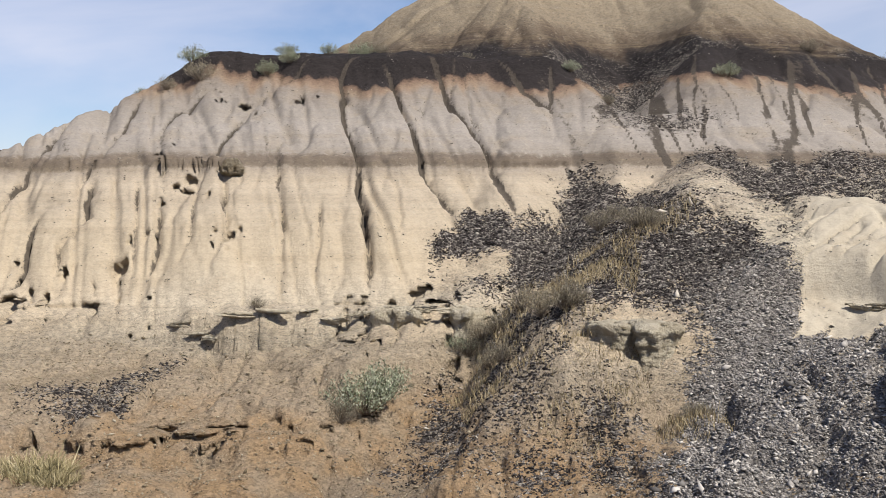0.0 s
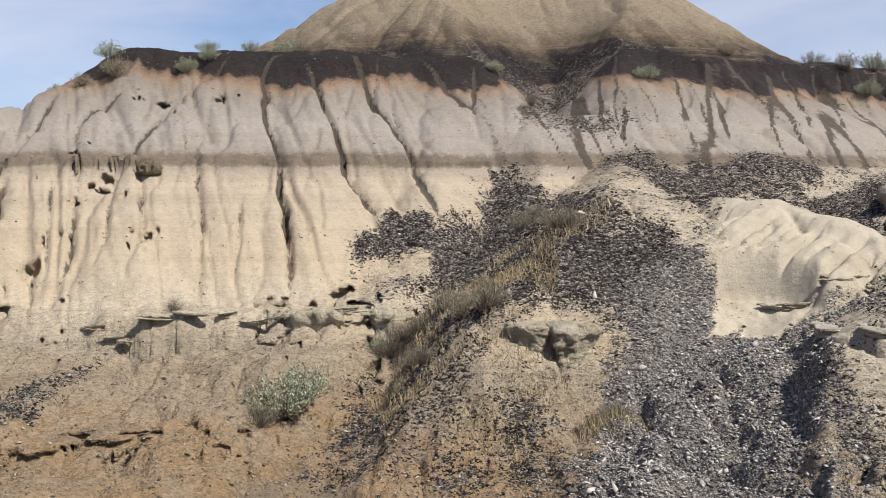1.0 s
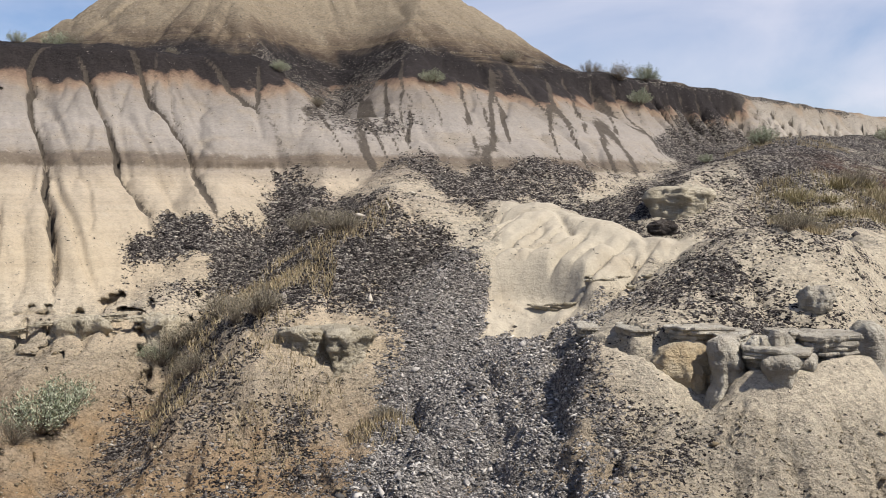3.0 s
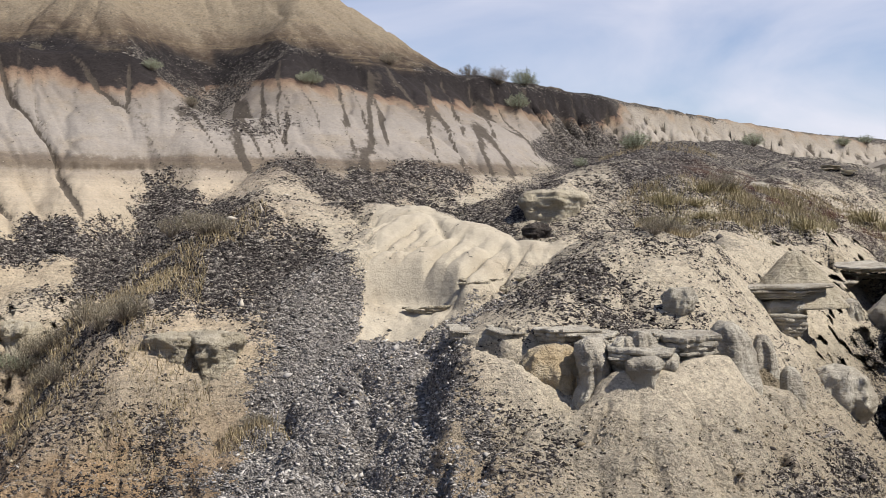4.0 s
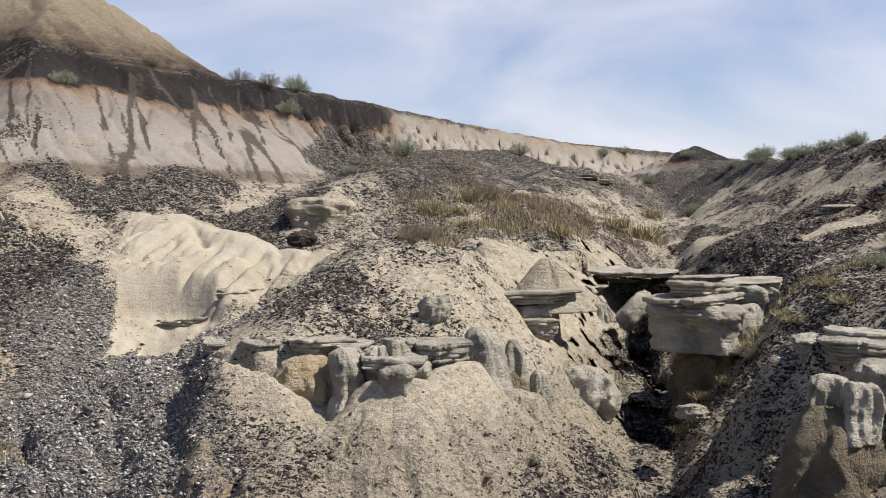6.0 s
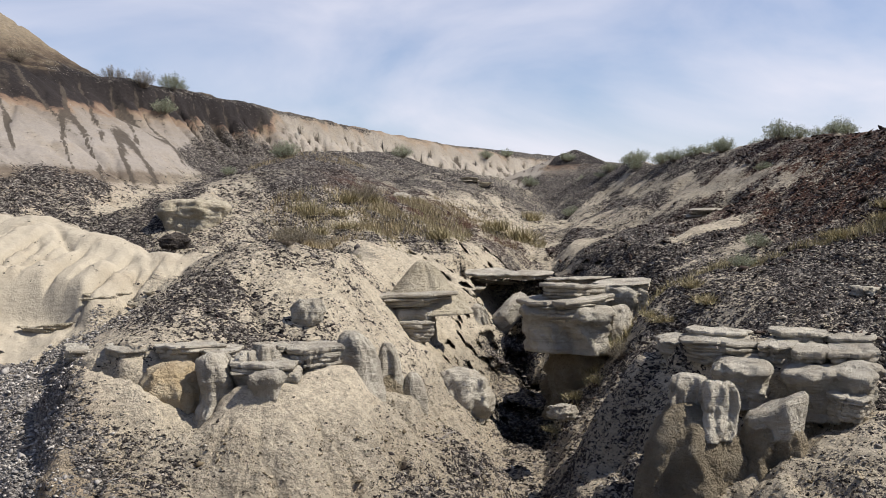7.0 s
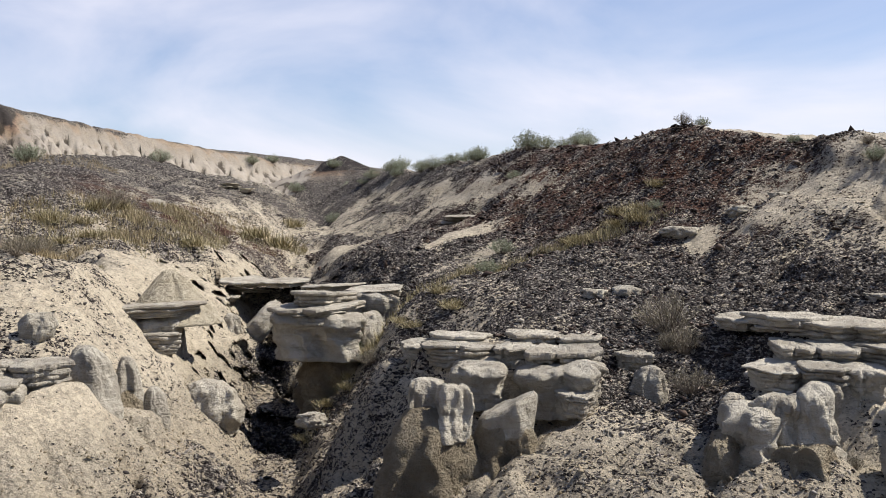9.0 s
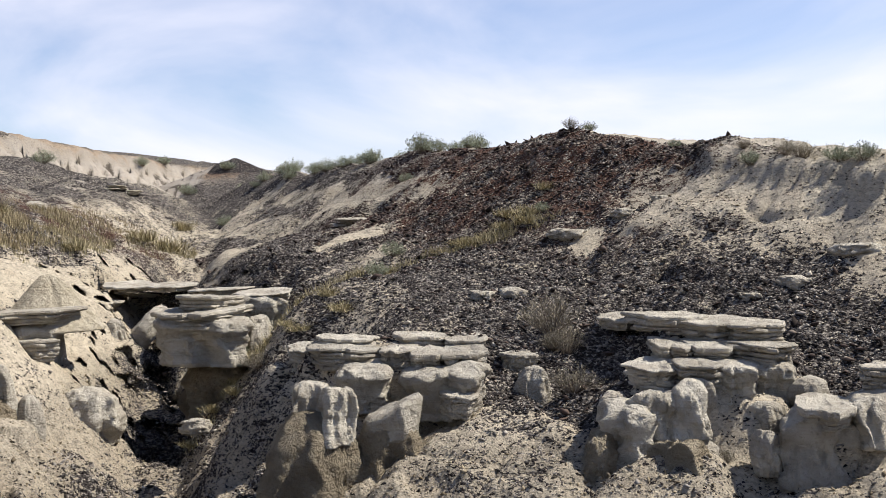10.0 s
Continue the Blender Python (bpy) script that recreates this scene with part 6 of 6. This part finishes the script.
plant_out([sagebrush(301 + k, "grey-green sagebrush with woody stems, rooted in bare soil") for k in range(4)], SAGE_A + [(x, y, w * 0.72) for x, y, w in SAGE_B] + HEDGE, 1, 0.68)
plant_out([dry_shrub(321 + k, "dry brownish shrub of thin twigs on the slope") for k in range(3)], DRY_A + DRY_B, 2, 0.75)
plant_out([grass_tuft(341 + k, "yellow-green grass tuft on dark soil") for k in range(3)], TUFTS, 3, 0.8)


def grass_field(name, label, patches, count, material, tall, seed):
    """Countless blades over oval patches, as one mesh."""
    rs = np.random.RandomState(seed)
    xs, ys = [], []
    for cx, cy, rx, ry, turn, share in patches:
        n = int(count * share)
        a, q = rs.uniform(0, 2 * np.pi, n), np.sqrt(rs.uniform(0, 1, n))
        u, v = rx * q * np.cos(a), ry * q * np.sin(a)
        c, s = math.cos(radians(turn)), math.sin(radians(turn))
        xs.append(cx + u * c - v * s)
        ys.append(cy + u * s + v * c)
    x, y = np.concatenate(xs), np.concatenate(ys)
    keep = fbm(x * 1.3, y * 1.3, seed, 3) + rs.uniform(-0.5, 0.5, len(x)) > -0.05
    x, y = x[keep], y[keep]
    z = on_ground(x, y)
    n = len(x)
    h, a = tall * rs.uniform(0.45, 1.2, n), rs.uniform(0, 6.28, n)
    lx, ly = rs.normal(0, 0.4, n) * h, rs.normal(0, 0.4, n) * h
    w = 0.007
    p = np.zeros((n, 3, 3))
    p[:, 0] = np.stack([x - w * np.cos(a), y - w * np.sin(a), z - 0.02], -1)
    p[:, 1] = np.stack([x + w * np.cos(a), y + w * np.sin(a), z - 0.02], -1)
    p[:, 2] = np.stack([x + lx, y + ly, z + h], -1)
    me = soup(name, p.reshape(-1, 3), np.arange(3 * n).reshape(-1, 3), material)
    return tagged(new(name, me), label, "grass", kind="stuff")


grass_field("dry_grass", "thin dry straw-coloured grass on the spur and mound",
            [(3.1, 14.9, 1.6, 1.1, 40, 0.2), (2.4, 15.9, 1.0, 0.9, 0, 0.08), (4.5, 16.6, 1.5, 0.9, 30, 0.1), (3.7, 13.0, 1.2, 0.9, 0, 0.08), (11.2, 12.9, 0.9, 0.4, 40, 0.06), (15.0, 17.5, 2.4, 1.3, 30, 0.3), (17.6, 18.6, 3.0, 1.1, 42, 0.25), (21, 20.5, 2.4, 1.2, 20, 0.15), (4.7, 12.4, 0.5, 0.5, 0, 0.03), (20, 26, 4, 1.5, 40, 0.1)],
            21000, STRAW, 0.15, 7)
grass_field("green_grass", "sparse yellow-green grass in the draws", [(18.2, 18.4, 3.6, 1.2, 42, 0.5), (22.5, 19.5, 1.8, 0.8, 30, 0.25), (19.0, 7.6, 1.3, 0.3, 120, 0.12), (16.8, 9.2, 1.4, 0.25, 150, 0.1), (14.6, 9.8, 0.9, 0.3, 0, 0.1), (-3.7, 12.2, 0.8, 0.5, 0, 0.13), (15.2, 17.7, 2.0, 1.0, 30, 0.2)],
            12000, GREEN, 0.17, 8)


# ------------------------------------------------------------------ loose shale
def chip_material(name, stops):
    m, n, l, b = nodes_of(name, 0.95, 0.12)
    geo = n.new("ShaderNodeNewGeometry")
    col = ramp(n, l, geo.outputs["Random Per Island"], stops)
    l.new(col, b.inputs["Base Color"])
    return m


SHALE = chip_material("shale_chip", [(0.0, (0.016, 0.014, 0.013)), (0.36, (0.048, 0.041, 0.038)), (0.6, (0.105, 0.091, 0.083)), (0.8, (0.24, 0.214, 0.187)), (1.0, (0.46, 0.41, 0.34))])


def chips(name, label, count, near, far, size, seed, floor_, pick, material, az=(-28, 88)):
    rs = np.random.RandomState(seed)
    a = np.radians(rs.uniform(az[0], az[1], count))
    q = np.exp(rs.uniform(np.log(near), np.log(far), count))
    x, y = CX + q * np.sin(a), CY + q * np.cos(a)
    z = on_ground(x, y)
    cov = pick({k: on_ground(x, y, k) for k in ("shale", "ash", "clean", "rust")}, x, y, z)
    keep = (cov + 0.1 * fbm(x * 1.6, y * 1.6, 90, 3) > rs.uniform(floor_, 0.95, count)) & (cov > 0.1)
    x, y, z, q = x[keep], y[keep], z[keep], q[keep]
    n = len(x)
    base = np.array([(1, 0, 0), (0.1, 1, 0.1), (-1, 0.15, 0), (-0.1, -0.9, -0.1), (0.1, 0.1, 0.75), (0, 0, -0.6)], float)
    tri = np.array([(0, 1, 4), (1, 2, 4), (2, 3, 4), (3, 0, 4), (1, 0, 5), (2, 1, 5), (3, 2, 5), (0, 3, 5)])
    s = size * np.exp(rs.normal(0, 0.5, n)) * (0.6 + 0.4 * q / 14)
    v = base[None] * (1 + rs.uniform(-0.35, 0.35, (n, 6, 3)))
    v = v * s[:, None, None] * np.stack([rs.uniform(0.7, 1.3, n), rs.uniform(0.5, 1, n), rs.uniform(0.25, 0.6, n)], -1)[:, None]
    t, p = rs.uniform(0, 6.28, n), rs.normal(0, 0.5, n)
    c, sn, cp, sp = np.cos(t)[:, None], np.sin(t)[:, None], np.cos(p)[:, None], np.sin(p)[:, None]
    X, Y, Z = v[..., 0], v[..., 1], v[..., 2]
    X, Z = X * cp - Z * sp, X * sp + Z * cp
    X, Y = X * c - Y * sn, X * sn + Y * c
    verts = np.stack([X + x[:, None], Y + y[:, None], Z + z[:, None] + 0.25 * s[:, None]], -1).reshape(-1, 3)
    faces = (tri[None] + 6 * np.arange(n)[:, None, None]).reshape(-1, 3)
    me = bpy.data.meshes.new(name)
    me.vertices.add(len(verts))
    me.vertices.foreach_set("co", verts.ravel())
    me.loops.add(faces.size)
    me.loops.foreach_set("vertex_index", faces.ravel().astype(np.int32))
    me.polygons.add(len(faces))
    me.polygons.foreach_set("loop_start", np.arange(0, faces.size, 3, dtype=np.int32))
    me.update(calc_edges=True)
    me.materials.append(material)
    return tagged(new(name, me), label, "gravel", kind="stuff")


chips("shale_chips", "loose dark grey shale chips strewn over the slopes", 270000, 8.5, 24, 0.0145, 4, 0.12, lambda c, x, y, z: c["shale"] * (1 - c["ash"]), SHALE)
ASH = chip_material("grey_scree_chip", [(0.0, (0.08, 0.074, 0.07)), (0.4, (0.23, 0.213, 0.197)), (0.75, (0.37, 0.342, 0.31)), (1.0, (0.5, 0.46, 0.41))])
chips("scree", "loose mid-grey shale scree in the trough", 110000, 8, 17, 0.018, 5, 0.05, lambda c, x, y, z: c["ash"] * c["shale"], ASH, (2, 48))
CLOD = chip_material("brown_shale_clod", [(0.0, (0.018, 0.014, 0.012)), (0.5, (0.05, 0.036, 0.03)), (0.85, (0.095, 0.068, 0.055)), (1.0, (0.2, 0.165, 0.135))])
chips("shale_clods", "dark brown crumbly shale clods on the slope", 60000, 9, 33, 0.028, 6, 0.35, lambda c, x, y, z: c["shale"] * (0.55 + 0.45 * c["rust"]) * (x > 13) * (y < 0.8 * x + 1), CLOD, (30, 86))
RUBBLE = chip_material("mud_crumb", [(0.0, (0.11, 0.085, 0.055)), (0.5, (0.22, 0.175, 0.115)), (0.85, (0.32, 0.27, 0.19)), (1.0, (0.4, 0.35, 0.26))])
chips("mud_crumbs", "crumbly tan mudstone rubble on the lower slopes", 120000, 9, 21, 0.013, 9, 0.2, lambda c, x, y, z: np.maximum(0.75 * smooth(-0.75, -1.3, z), 0.45 * (x > 13) * (y < 14)) * (1 - c["shale"]) * (1 - c["clean"]), RUBBLE)
